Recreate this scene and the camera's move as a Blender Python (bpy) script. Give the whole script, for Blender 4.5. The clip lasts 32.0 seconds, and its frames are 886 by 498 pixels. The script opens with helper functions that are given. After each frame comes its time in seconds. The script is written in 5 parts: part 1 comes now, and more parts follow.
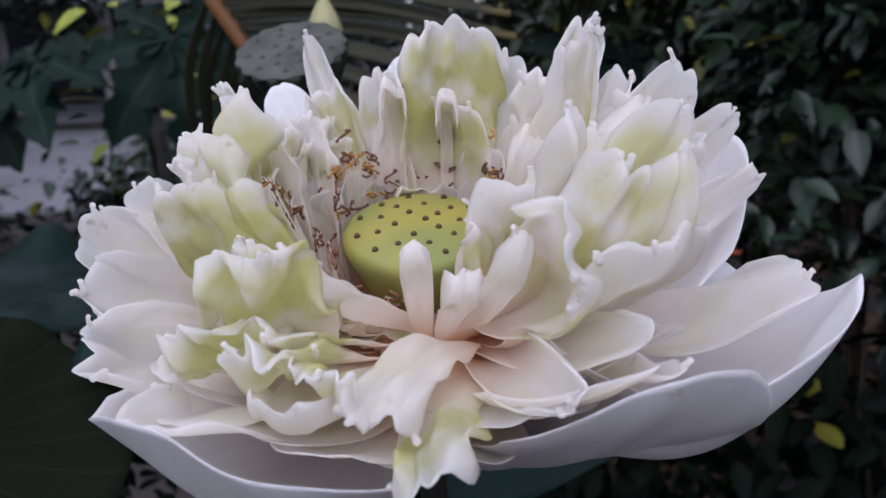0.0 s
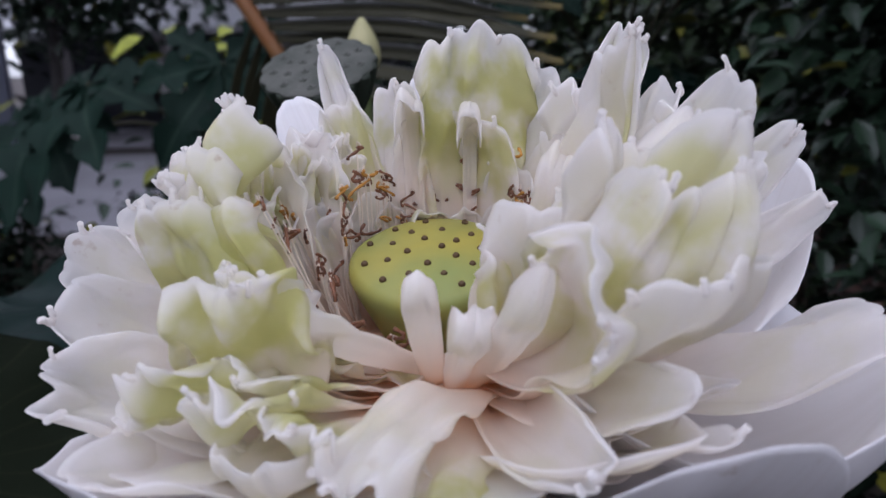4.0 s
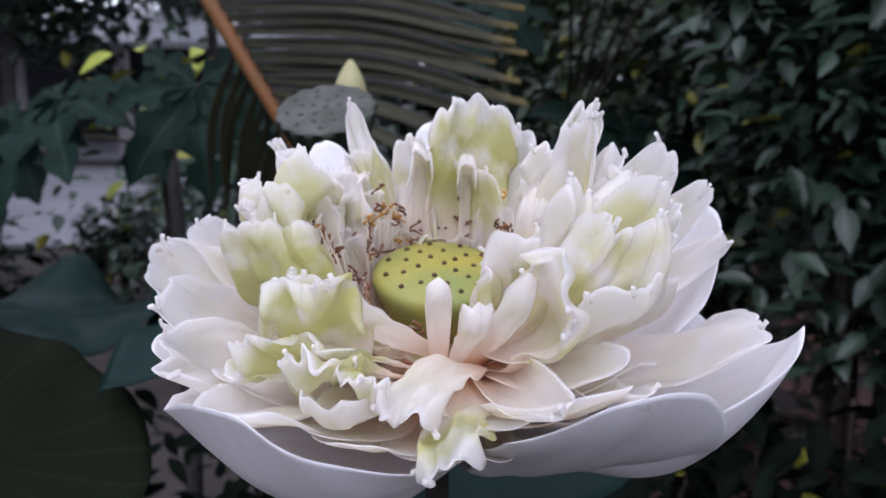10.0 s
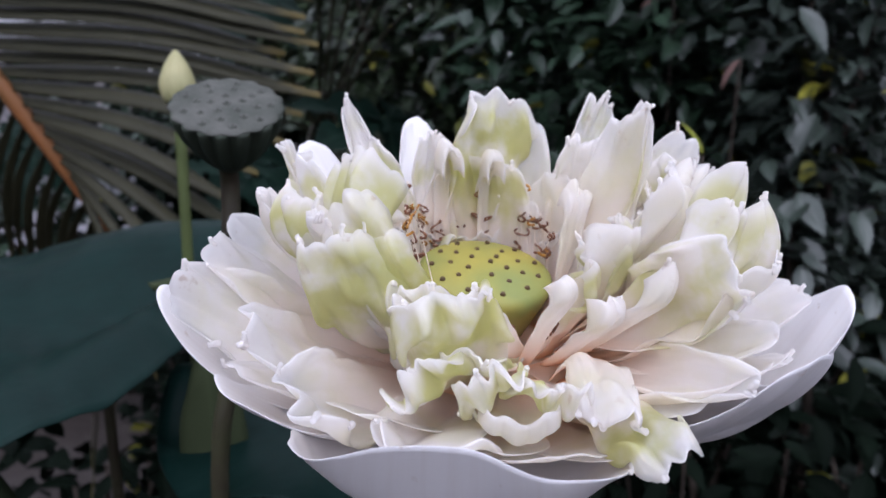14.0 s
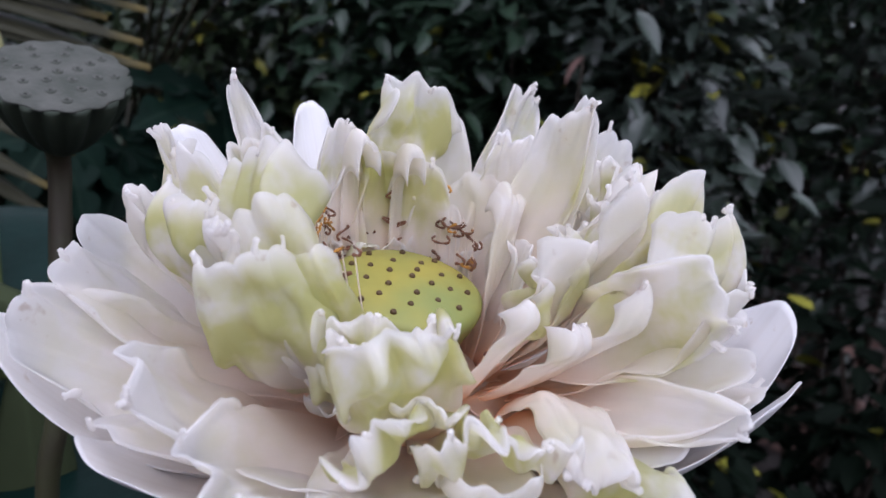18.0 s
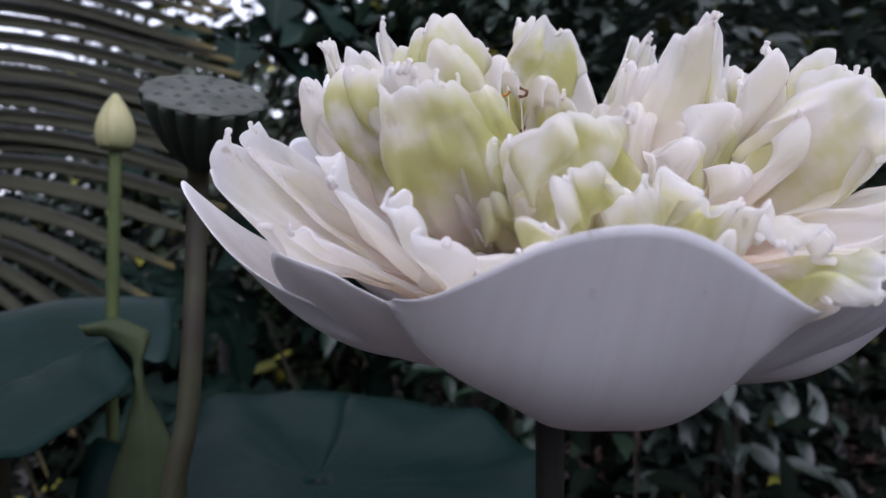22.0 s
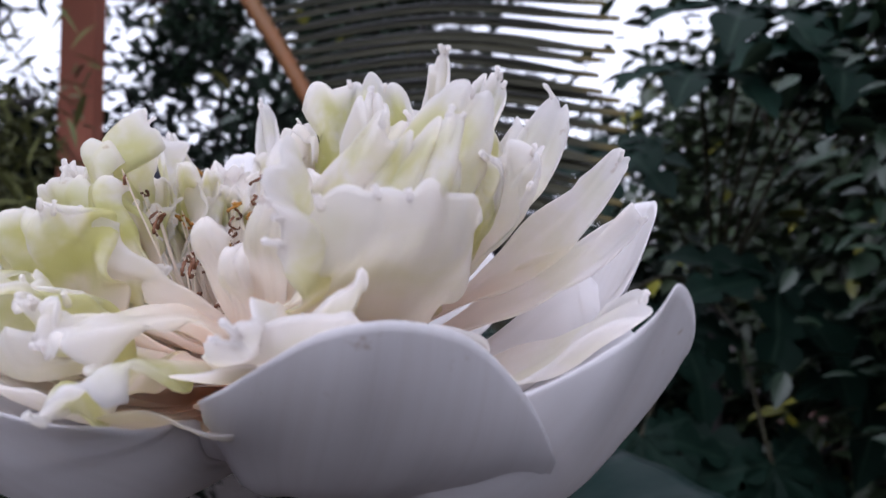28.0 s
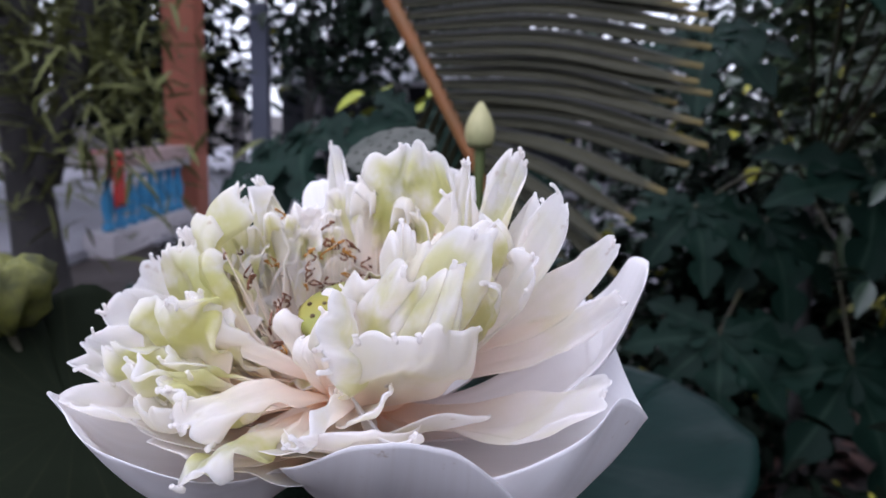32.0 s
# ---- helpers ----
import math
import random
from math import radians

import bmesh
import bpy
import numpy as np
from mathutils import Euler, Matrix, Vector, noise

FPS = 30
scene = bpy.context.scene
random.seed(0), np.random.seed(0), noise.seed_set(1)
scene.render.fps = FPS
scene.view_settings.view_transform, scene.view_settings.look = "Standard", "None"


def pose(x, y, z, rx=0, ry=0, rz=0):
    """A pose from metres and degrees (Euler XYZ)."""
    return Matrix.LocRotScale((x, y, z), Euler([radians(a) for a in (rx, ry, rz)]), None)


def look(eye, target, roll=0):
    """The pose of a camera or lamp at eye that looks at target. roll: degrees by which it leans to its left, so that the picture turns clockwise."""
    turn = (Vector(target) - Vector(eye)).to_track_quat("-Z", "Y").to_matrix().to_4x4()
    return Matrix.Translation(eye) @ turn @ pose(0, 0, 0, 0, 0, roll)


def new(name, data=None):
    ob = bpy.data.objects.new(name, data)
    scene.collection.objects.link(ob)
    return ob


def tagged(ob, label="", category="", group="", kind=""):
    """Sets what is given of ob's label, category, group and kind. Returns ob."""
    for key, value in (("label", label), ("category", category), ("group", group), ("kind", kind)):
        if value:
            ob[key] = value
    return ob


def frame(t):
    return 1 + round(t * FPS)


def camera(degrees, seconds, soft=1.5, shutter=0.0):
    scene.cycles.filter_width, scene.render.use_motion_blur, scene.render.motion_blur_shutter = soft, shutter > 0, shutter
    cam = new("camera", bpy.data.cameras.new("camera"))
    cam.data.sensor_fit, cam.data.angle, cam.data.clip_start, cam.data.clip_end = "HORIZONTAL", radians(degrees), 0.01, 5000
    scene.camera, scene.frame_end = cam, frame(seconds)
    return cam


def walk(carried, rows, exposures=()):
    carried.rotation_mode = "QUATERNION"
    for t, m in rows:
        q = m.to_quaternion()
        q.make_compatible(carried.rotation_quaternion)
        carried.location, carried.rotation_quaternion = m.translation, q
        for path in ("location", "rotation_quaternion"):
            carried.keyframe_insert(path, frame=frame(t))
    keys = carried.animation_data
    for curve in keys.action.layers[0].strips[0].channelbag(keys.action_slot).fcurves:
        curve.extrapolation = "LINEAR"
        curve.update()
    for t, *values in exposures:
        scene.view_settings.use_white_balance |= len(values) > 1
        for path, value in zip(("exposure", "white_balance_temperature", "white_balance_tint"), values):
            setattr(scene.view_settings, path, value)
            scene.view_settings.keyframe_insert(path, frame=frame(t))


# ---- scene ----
cam = camera(61.2, 32.0)
cam.data.dof.use_dof, cam.data.dof.focus_distance, cam.data.dof.aperture_fstop = True, 0.19, 19.0
METRES, EYE, TILT, LEAN, TURN = 0.8, 1.3, -16.5, 2.3, 0.0
ROWS = [
    (0.0, 0.0, 0.0, 0.0, 0.0, 0.0, -0.0),
    (0.5, 0.0023, 0.0018, 0.002, -0.01, 0.22, -0.25),
    (1.0, 0.0064, 0.0103, 0.0038, 0.36, 0.27, -0.32),
    (1.5, 0.0098, 0.0151, 0.0048, 0.51, 0.39, -0.67),
    (2.0, 0.0088, 0.0195, 0.0043, 1.18, 0.49, -0.9),
    (2.5, 0.0091, 0.0274, 0.0046, 1.66, 0.66, -1.12),
    (3.0, 0.0099, 0.031, 0.0022, 2.44, 1.07, -1.15),
    (3.5, 0.0122, 0.03, 0.0037, 2.74, 1.51, -1.12),
    (4.0, 0.0086, 0.0296, 0.0012, 3.49, 2.1, -1.33),
    (4.5, 0.003, 0.0263, 0.0026, 3.56, 2.44, -1.6),
    (6.5, 0.0006, 0.0107, 0.0044, 1.88, 2.46, -2.44),
    (7.0, 0.0023, 0.0033, 0.0046, 1.48, 2.72, -2.48),
    (7.5, 0.0018, -0.0009, 0.0033, 1.27, 2.63, -2.6),
    (8.0, 0.0035, -0.0047, 0.0034, 1.28, 2.85, -2.49),
    (8.5, 0.0005, -0.0105, 0.0015, 1.08, 3.0, -2.62),
    (9.0, -0.0033, -0.0198, -0.0013, 0.68, 3.08, -2.65),
    (9.5, -0.0061, -0.0268, -0.003, 0.42, 3.58, -2.95),
    (10.0, -0.0067, -0.0449, -0.0062, -0.16, 4.21, -3.18),
    (10.5, -0.0138, -0.0625, -0.0092, -0.27, 4.38, -3.21),
    (11.0, -0.0127, -0.0701, -0.009, -1.65, 4.7, -2.99),
    (11.5, -0.0085, -0.0693, -0.0126, -2.12, 4.89, -3.08),
    (12.0, -0.0193, -0.0698, -0.0099, -2.44, 5.15, -3.47),
    (12.5, -0.0591, -0.0452, -0.0079, -8.48, 4.24, -1.16),
    (13.0, -0.0927, -0.029, -0.0041, -14.31, 3.77, 0.89),
    (13.5, -0.114, -0.0209, -0.0059, -18.4, 3.29, 2.33),
    (14.0, -0.1317, -0.0113, -0.0016, -20.79, 3.51, 3.35),
    (14.5, -0.1328, -0.0159, -0.0062, -23.81, 3.15, 3.83),
    (16.5, -0.1588, 0.0048, -0.0046, -30.05, 2.8, 2.67),
    (17.0, -0.1548, 0.0189, -0.0042, -31.23, 2.49, 3.14),
    (17.5, -0.1437, 0.0498, 0.0012, -32.59, 1.04, 3.47),
    (18.0, -0.1417, 0.0433, 0.0123, -34.02, 1.55, 3.59),
    (18.5, -0.1493, 0.0451, 0.0053, -33.64, 2.17, 3.86),
    (19.0, -0.1545, 0.0477, -0.019, -32.93, 6.73, 4.6),
    (19.5, -0.1548, 0.0482, -0.0318, -32.91, 8.89, 4.77),
    (20.0, -0.1621, 0.0538, -0.0391, -32.6, 11.01, 4.22),
    (20.5, -0.1665, 0.06, -0.0477, -33.17, 11.58, 5.15),
    (21.0, -0.1673, 0.0655, -0.0542, -34.01, 12.18, 5.19),
    (21.5, -0.1745, 0.0644, -0.0625, -32.65, 13.22, 5.21),
    (22.0, -0.1723, 0.0638, -0.076, -29.01, 14.58, 5.28),
    (22.5, -0.1394, 0.0533, -0.0797, -24.17, 16.13, 5.05),
    (23.0, -0.1031, 0.0414, -0.0845, -17.61, 17.67, 3.23),
    (23.5, -0.0636, 0.0402, -0.0861, -11.45, 18.74, 1.32),
    (24.0, -0.0209, 0.0382, -0.0844, -5.33, 18.87, -0.84),
    (24.5, 0.0024, 0.0092, -0.0846, 0.52, 19.42, -2.76),
    (25.0, 0.0349, -0.0176, -0.0926, 2.36, 19.62, -3.37),
    (25.5, 0.045, -0.0032, -0.0893, 3.52, 18.7, -3.08),
    (27.5, 0.0893, 0.0331, -0.0632, 10.46, 16.79, -7.32),
    (28.0, 0.0987, 0.0313, -0.0517, 11.79, 15.92, -7.32),
    (28.5, 0.1095, 0.0267, -0.0339, 12.86, 13.0, -7.88),
    (29.0, 0.1195, 0.0077, 0.0068, 12.56, 7.57, -7.72),
    (29.5, 0.1256, -0.0036, 0.0299, 13.65, 5.12, -9.05),
    (30.0, 0.1235, -0.016, 0.0422, 15.74, 3.86, -8.67),
    (30.5, 0.1202, -0.0177, 0.0485, 18.66, 1.42, -8.17),
    (31.0, 0.1232, -0.0207, 0.0476, 18.33, 3.94, -9.02),
    (31.5, 0.1324, -0.0251, 0.0312, 18.79, 3.27, -8.76),
    (32.0, 0.1324, -0.0342, 0.0101, 18.99, 4.85, -9.14),
]
walk(cam, [(t, pose(0, 0, EYE, TILT, LEAN, TURN) @ pose(METRES * x, METRES * y, METRES * z, 90 + pitch, roll, yaw)) for t, x, y, z, yaw, pitch, roll in ROWS],
     [(t, e, 5720 if 23 <= t <= 28 else 5630, 21) for t, e in ((0.0, -0.20), (4.0, -0.33), (9.0, -0.10), (11.0, 0.22), (13.0, 0.20), (14.5, 0.18), (17.0, 0.18), (18.5, -0.05), (21.0, -0.04), (23.0, -0.06), (24.0, -0.12), (25.0, -0.06), (28.0, -0.03), (31.0, 0.25), (32.0, 0.23))])

# ---- light: overcast late afternoon ----
world = bpy.data.worlds.new("overcast_sky")
scene.world = world
world.use_nodes = True
wn, wl = world.node_tree.nodes, world.node_tree.links
sky = wn.new("ShaderNodeTexSky")
sky.sky_type, sky.sun_disc, sky.sun_elevation, sky.sun_rotation = "NISHITA", False, radians(62.5), radians(202.6)
pale = wn.new("ShaderNodeHueSaturation")
pale.inputs["Saturation"].default_value, pale.inputs["Value"].default_value = 0.08, 2.2
wl.new(sky.outputs["Color"], pale.inputs["Color"])
wl.new(pale.outputs["Color"], wn["Background"].inputs["Color"])
wn["Background"].inputs["Strength"].default_value = 0.15
sun = new("sun", bpy.data.lights.new("sun", "SUN"))
sun.data.energy, sun.data.angle, sun.data.color = 0.8, radians(85), (1.0, 0.97, 0.93)
sun.matrix_world = look((-1.0, -2.4, 5.0), (0, 0, 0))


# ---- materials ----
def material(name):
    m = bpy.data.materials.new(name)
    m.use_nodes = True
    return m, m.node_tree.nodes, m.node_tree.links, m.node_tree.nodes["Principled BSDF"]


def ramp(nodes, links, source, stops):
    r = nodes.new("ShaderNodeValToRGB")
    while len(r.color_ramp.elements) < len(stops):
        r.color_ramp.elements.new(0.5)
    for e, (p, c) in zip(r.color_ramp.elements, stops):
        e.position, e.color = p, (*c, 1)
    links.new(source, r.inputs[0])
    return r.outputs[0]


def noise_tex(nodes, links, scale, detail=3, coords="Object", stretch=(1, 1, 1), rough=0.55):
    tc = nodes.new("ShaderNodeTexCoord")
    mp = nodes.new("ShaderNodeMapping")
    mp.inputs["Scale"].default_value = stretch
    links.new(tc.outputs[coords], mp.inputs[0])
    n = nodes.new("ShaderNodeTexNoise")
    n.inputs["Scale"].default_value, n.inputs["Detail"].default_value, n.inputs["Roughness"].default_value = scale, detail, rough
    links.new(mp.outputs[0], n.inputs["Vector"])
    return n.outputs["Fac"]


def math_node(nodes, links, op, a, b):
    n = nodes.new("ShaderNodeMath")
    n.operation = op
    n.use_clamp = op in ("MULTIPLY", "ADD", "SUBTRACT")
    for k, v in enumerate((a, b)):
        if isinstance(v, (int, float)):
            n.inputs[k].default_value = v
        else:
            links.new(v, n.inputs[k])
    return n.outputs[0]


def mix_color(nodes, links, fac, a, b, blend="MIX"):
    n = nodes.new("ShaderNodeMix")
    n.data_type, n.blend_type = "RGBA", blend
    for slot, v in ((0, fac), (6, a), (7, b)):
        if isinstance(v, (int, float)):
            n.inputs[slot].default_value = v
        elif isinstance(v, tuple):
            n.inputs[slot].default_value = (*v, 1)
        else:
            links.new(v, n.inputs[slot])
    return n.outputs[2]


def bump(nodes, links, height, strength, distance, shader):
    b = nodes.new("ShaderNodeBump")
    b.inputs["Strength"].default_value, b.inputs["Distance"].default_value = strength, distance
    links.new(height, b.inputs["Height"])
    links.new(b.outputs[0], shader.inputs["Normal"])


def petal_material(name, green, blush=0.5, lines=0.2, relief=0.35, through_light=0.66, cover=0.0):
    """Waxy, thin petal: cream at the foot, there also warmed for bounced light, white towards the rim, with green
    blotches on the upper part; light shines through it.
    """
    m, n, l, p = material(name)
    tc = n.new("ShaderNodeTexCoord")
    sep = n.new("ShaderNodeSeparateXYZ")
    l.new(tc.outputs["UV"], sep.inputs[0])
    # the petal's own cream, with warm light bounced in the heart painted in
    along = ramp(n, l, sep.outputs[1], [(0.0, (0.95, 0.62, 0.38)), (0.10, (0.97, 0.79, 0.64)), (0.28, (0.98, 0.885, 0.80)), (0.52, (0.975, 0.935, 0.89)), (0.85, (0.96, 0.96, 0.965))])
    white = mix_color(n, l, blush, (0.80, 0.775, 0.79), along)
    blot = noise_tex(n, l, 85, 3)
    zone = ramp(n, l, sep.outputs[1], [(0.40, (0, 0, 0)), (0.66, (1, 1, 1)), (0.90, (0.9, 0.9, 0.9)), (0.98, (0.05, 0.05, 0.05))])
    patch = ramp(n, l, blot, [(0.38 - cover, (0, 0, 0)), (0.60 - cover, (1, 1, 1))])
    info = n.new("ShaderNodeObjectInfo")
    amount = math_node(n, l, "MULTIPLY", math_node(n, l, "MULTIPLY", zone, patch), math_node(n, l, "MULTIPLY", math_node(n, l, "ADD", math_node(n, l, "MULTIPLY", info.outputs["Random"], 0.4), 0.7), green))
    color = mix_color(n, l, amount, white, (0.68, 0.70, 0.27))
    vein = noise_tex(n, l, 1.0, 3, "UV", (24, 1.0, 1))
    color = mix_color(n, l, math_node(n, l, "MULTIPLY", ramp(n, l, vein, [(0.45, (0, 0, 0)), (0.75, (1, 1, 1))]), lines), color, (0.72, 0.68, 0.66))
    scuff = math_node(n, l, "MULTIPLY", ramp(n, l, noise_tex(n, l, 130, 4), [(0.66, (0, 0, 0)), (0.72, (1, 1, 1))]), ramp(n, l, sep.outputs[1], [(0.82, (0, 0, 0)), (0.97, (1, 1, 1))]))
    color = mix_color(n, l, math_node(n, l, "MULTIPLY", scuff, 0.55), color, (0.42, 0.30, 0.20))
    grain = noise_tex(n, l, 700, 4)
    l.new(color, p.inputs["Base Color"])
    p.inputs["Roughness"].default_value = 0.42
    p.inputs["Specular IOR Level"].default_value = 0.3
    bump(n, l, math_node(n, l, "ADD", math_node(n, l, "MULTIPLY", vein, 0.8), math_node(n, l, "MULTIPLY", grain, 0.14)), relief, 0.0008, p)
    thin = n.new("ShaderNodeBsdfTranslucent")
    l.new(mix_color(n, l, 0.42, color, (1.0, 0.92, 0.855)), thin.inputs["Color"])
    both = n.new("ShaderNodeMixShader")
    both.inputs[0].default_value = through_light
    l.new(p.outputs[0], both.inputs[1])
    l.new(thin.outputs[0], both.inputs[2])
    l.new(both.outputs[0], n["Material Output"].inputs["Surface"])
    return m


M_OUTER = petal_material("outer_petal", 0.0, 0.22, 0.40, 0.2, 0.20)
M_WHITE = petal_material("white_petal", 0.22, 1.0, 0.06, through_light=0.77)
M_GREEN = petal_material("greenish_petal", 0.95, 1.0, 0.06, through_light=0.77)
M_LIME = petal_material("lime_tinged_petal", 1.0, 1.0, 0.06, through_light=0.75, cover=0.05)


def plain(name, color, rough=0.6, vary=0.35, scale=40.0, bumpy=0.3, dist=0.002, stretch=(1, 1, 1), spec=0.4, dark=None, metal=0.0, per_object=0.0):
    """A surface in one colour family with stains at two scales and a fine relief."""
    m, n, l, p = material(name)
    c2 = dark or tuple(v * (1 - vary) for v in color)
    big = noise_tex(n, l, scale * 0.25, 3, "Object", stretch)
    fine = noise_tex(n, l, scale * 2.5, 4, "Object", stretch)
    col = mix_color(n, l, ramp(n, l, big, [(0.35, (0, 0, 0)), (0.65, (1, 1, 1))]), color, c2)
    col = mix_color(n, l, math_node(n, l, "MULTIPLY", fine, 0.3), col, tuple(v * 0.6 for v in color))
    if per_object:
        info = n.new("ShaderNodeObjectInfo")
        hs = n.new("ShaderNodeHueSaturation")
        l.new(math_node(n, l, "ADD", math_node(n, l, "MULTIPLY", info.outputs["Random"], per_object), 1 - per_object / 2), hs.inputs["Value"])
        hs.inputs["Value"].default_value = 1
        l.new(col, hs.inputs["Color"])
        col = hs.outputs[0]
    l.new(col, p.inputs["Base Color"])
    p.inputs["Roughness"].default_value, p.inputs["Specular IOR Level"].default_value, p.inputs["Metallic"].default_value = rough, spec, metal
    bump(n, l, math_node(n, l, "ADD", math_node(n, l, "MULTIPLY", big, 0.6), math_node(n, l, "MULTIPLY", fine, 0.4)), bumpy, dist, p)
    return m


def times(nodes, links, a, k):
    n = nodes.new("ShaderNodeMath")
    n.operation = "MULTIPLY"
    links.new(a, n.inputs[0])
    n.inputs[1].default_value = k
    return n.outputs[0]


def leaf_material(name, color, back, gloss=0.45, vein=0.35, yellow=0.0, spread=0.5, sheen=0.25, tip=None, rays=0):
    """Foliage with a midrib, side veins and a shift of tone from leaf to leaf."""
    m, n, l, p = material(name)
    tc = n.new("ShaderNodeTexCoord")
    sep = n.new("ShaderNodeSeparateXYZ")
    l.new(tc.outputs["UV"], sep.inputs[0])
    d = n.new("ShaderNodeMath")
    d.operation = "SUBTRACT"
    if rays:
        l.new(math_node(n, l, "FRACT", times(n, l, sep.outputs[0], rays), 0), d.inputs[0])
    else:
        l.new(sep.outputs[0], d.inputs[0])
    d.inputs[1].default_value = 0.5
    a = n.new("ShaderNodeMath")
    a.operation = "ABSOLUTE"
    l.new(d.outputs[0], a.inputs[0])
    rib = ramp(n, l, a.outputs[0], [(0.0, (1, 1, 1)), (0.06, (0, 0, 0))])
    island = n.new("ShaderNodeNewGeometry")
    tone = noise_tex(n, l, 30, 3)
    info = n.new("ShaderNodeObjectInfo")
    rnd = math_node(n, l, "FRACT", math_node(n, l, "ADD", island.outputs["Random Per Island"], 0), 0)
    c = mix_color(n, l, rnd, color, tuple(v * (1 - spread) for v in color))
    c = mix_color(n, l, ramp(n, l, tone, [(0.4, (0, 0, 0)), (0.75, (1, 1, 1))]), c, tuple(v * 0.62 for v in color))
    if yellow:
        c = mix_color(n, l, ramp(n, l, rnd, [(1 - yellow, (0, 0, 0)), (1 - yellow + 0.02, (1, 1, 1))]), c, (0.42, 0.40, 0.06))
    c = mix_color(n, l, math_node(n, l, "MULTIPLY", rib, vein), c, back)
    if tip:
        c = mix_color(n, l, ramp(n, l, sep.outputs[1], [(0.90, (0, 0, 0)), (1.0, (1, 1, 1))]), c, tip)
    l.new(c, p.inputs["Base Color"])
    p.inputs["Roughness"].default_value = gloss
    p.inputs["Specular IOR Level"].default_value = sheen
    bump(n, l, tone, 0.25, 0.004, p)
    return m


M_RECEPT = plain("green_receptacle", (0.40, 0.335, 0.06), 0.5, 0.35, 120, 0.35, 0.0006, dark=(0.24, 0.28, 0.08))
M_CARPEL = plain("brown_carpel", (0.10, 0.055, 0.018), 0.5, 0.4, 400, 0.3, 0.0003)
M_DRY = plain("dry_brown_stamen", (0.24, 0.10, 0.05), 0.6, 0.5, 300, 0.4, 0.0003, per_object=0.6)
M_ORANGE = plain("orange_stamen", (0.55, 0.26, 0.04), 0.5, 0.4, 300, 0.4, 0.0003, per_object=0.4)
M_STALK = plain("green_brown_stalk", (0.036, 0.036, 0.013), 0.65, 0.5, 150, 0.5, 0.0008, dark=(0.024, 0.016, 0.008))
M_STALK_BUD = plain("olive_bud_stalk", (0.085, 0.11, 0.03), 0.6, 0.3, 60, 0.5, 0.0006)
M_POD = plain("grey_green_pod", (0.098, 0.098, 0.084), 0.8, 0.4, 220, 0.9, 0.0016, dark=(0.046, 0.052, 0.040))
M_PODSIDE = plain("dark_green_pod_side", (0.033, 0.045, 0.027), 0.7, 0.5, 120, 0.5, 0.0012)
M_POD_HOLE = plain("dark_pod_hole", (0.02, 0.02, 0.014), 0.8, 0.3, 100)
M_CRUMPLED = plain("crumpled_leaf", (0.20, 0.20, 0.035), 0.7, 0.5, 160, 0.9, 0.004, dark=(0.05, 0.055, 0.022))
M_BUD = plain("pale_yellow_bud", (0.44, 0.40, 0.20), 0.55, 0.3, 120, 0.4, 0.0008, dark=(0.32, 0.32, 0.15))
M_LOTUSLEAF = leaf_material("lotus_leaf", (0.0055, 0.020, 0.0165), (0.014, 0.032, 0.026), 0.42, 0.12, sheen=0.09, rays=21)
M_STALK_DARK = plain("dark_flower_stalk", (0.015, 0.016, 0.010), 0.65, 0.5, 150, 0.5, 0.0008, dark=(0.010, 0.008, 0.006))
M_LOTUSPALE = leaf_material("lotus_leaf_underside", (0.062, 0.078, 0.038), (0.062, 0.078, 0.038), 0.65, 0.3, sheen=0.05)
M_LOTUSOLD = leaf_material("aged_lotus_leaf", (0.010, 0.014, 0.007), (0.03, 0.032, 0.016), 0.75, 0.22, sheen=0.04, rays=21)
M_SHRUB = leaf_material("shrub_leaf", (0.027, 0.050, 0.029), (0.046, 0.074, 0.042), 0.32, 0.3, 0.02, 0.6, 0.34)
# lighter copy of the shrub leaf: open-sky light is put into its green
M_SKYLIT = leaf_material("skylit_leaf", (0.044, 0.066, 0.032), (0.06, 0.082, 0.042), 0.36, 0.3, 0.03, 0.7, 0.32)
# glossy leaf with sky highlights also painted in as a lighter base green
M_GLOSSY_SKYLIT = leaf_material("glossy_skylit_shrub_leaf", (0.052, 0.070, 0.055), (0.07, 0.09, 0.065), 0.28, 0.3, 0.03, 0.7, 0.5)
# near-black copy of the shrub leaf: deep shade is put into its colour
M_SHADED = leaf_material("shade_darkened_leaf", (0.005, 0.009, 0.0055), (0.012, 0.018, 0.011), 0.6, 0.3, 0.02, 0.6, 0.03)
# lobed leaves: shade of trees overhead is put into their very dark green
M_PAPAYA_SHADED = leaf_material("lobed_leaf", (0.008, 0.022, 0.015), (0.028, 0.050, 0.034), 0.58, 0.6, 0.0, 0.5, 0.08)
M_WILLOW = leaf_material("yellow_green_fronds", (0.15, 0.16, 0.05), (0.17, 0.18, 0.07), 0.6, 0.2, 0.0, 0.6)
M_YELLOW = leaf_material("yellowing_leaf", (0.30, 0.33, 0.04), (0.35, 0.36, 0.10), 0.5, 0.4)
M_PALM = leaf_material("palm_leaflet", (0.042, 0.040, 0.021), (0.066, 0.062, 0.034), 0.55, 0.5, 0.0, 0.35, 0.2, (0.13, 0.10, 0.035))
M_RACHIS = plain("orange_brown_rachis", (0.27, 0.095, 0.028), 0.5, 0.4, 40, 0.4, 0.001, dark=(0.19, 0.10, 0.035))
M_BARK = plain("grey_bark", (0.055, 0.050, 0.048), 0.9, 0.5, 14, 0.8, 0.02)
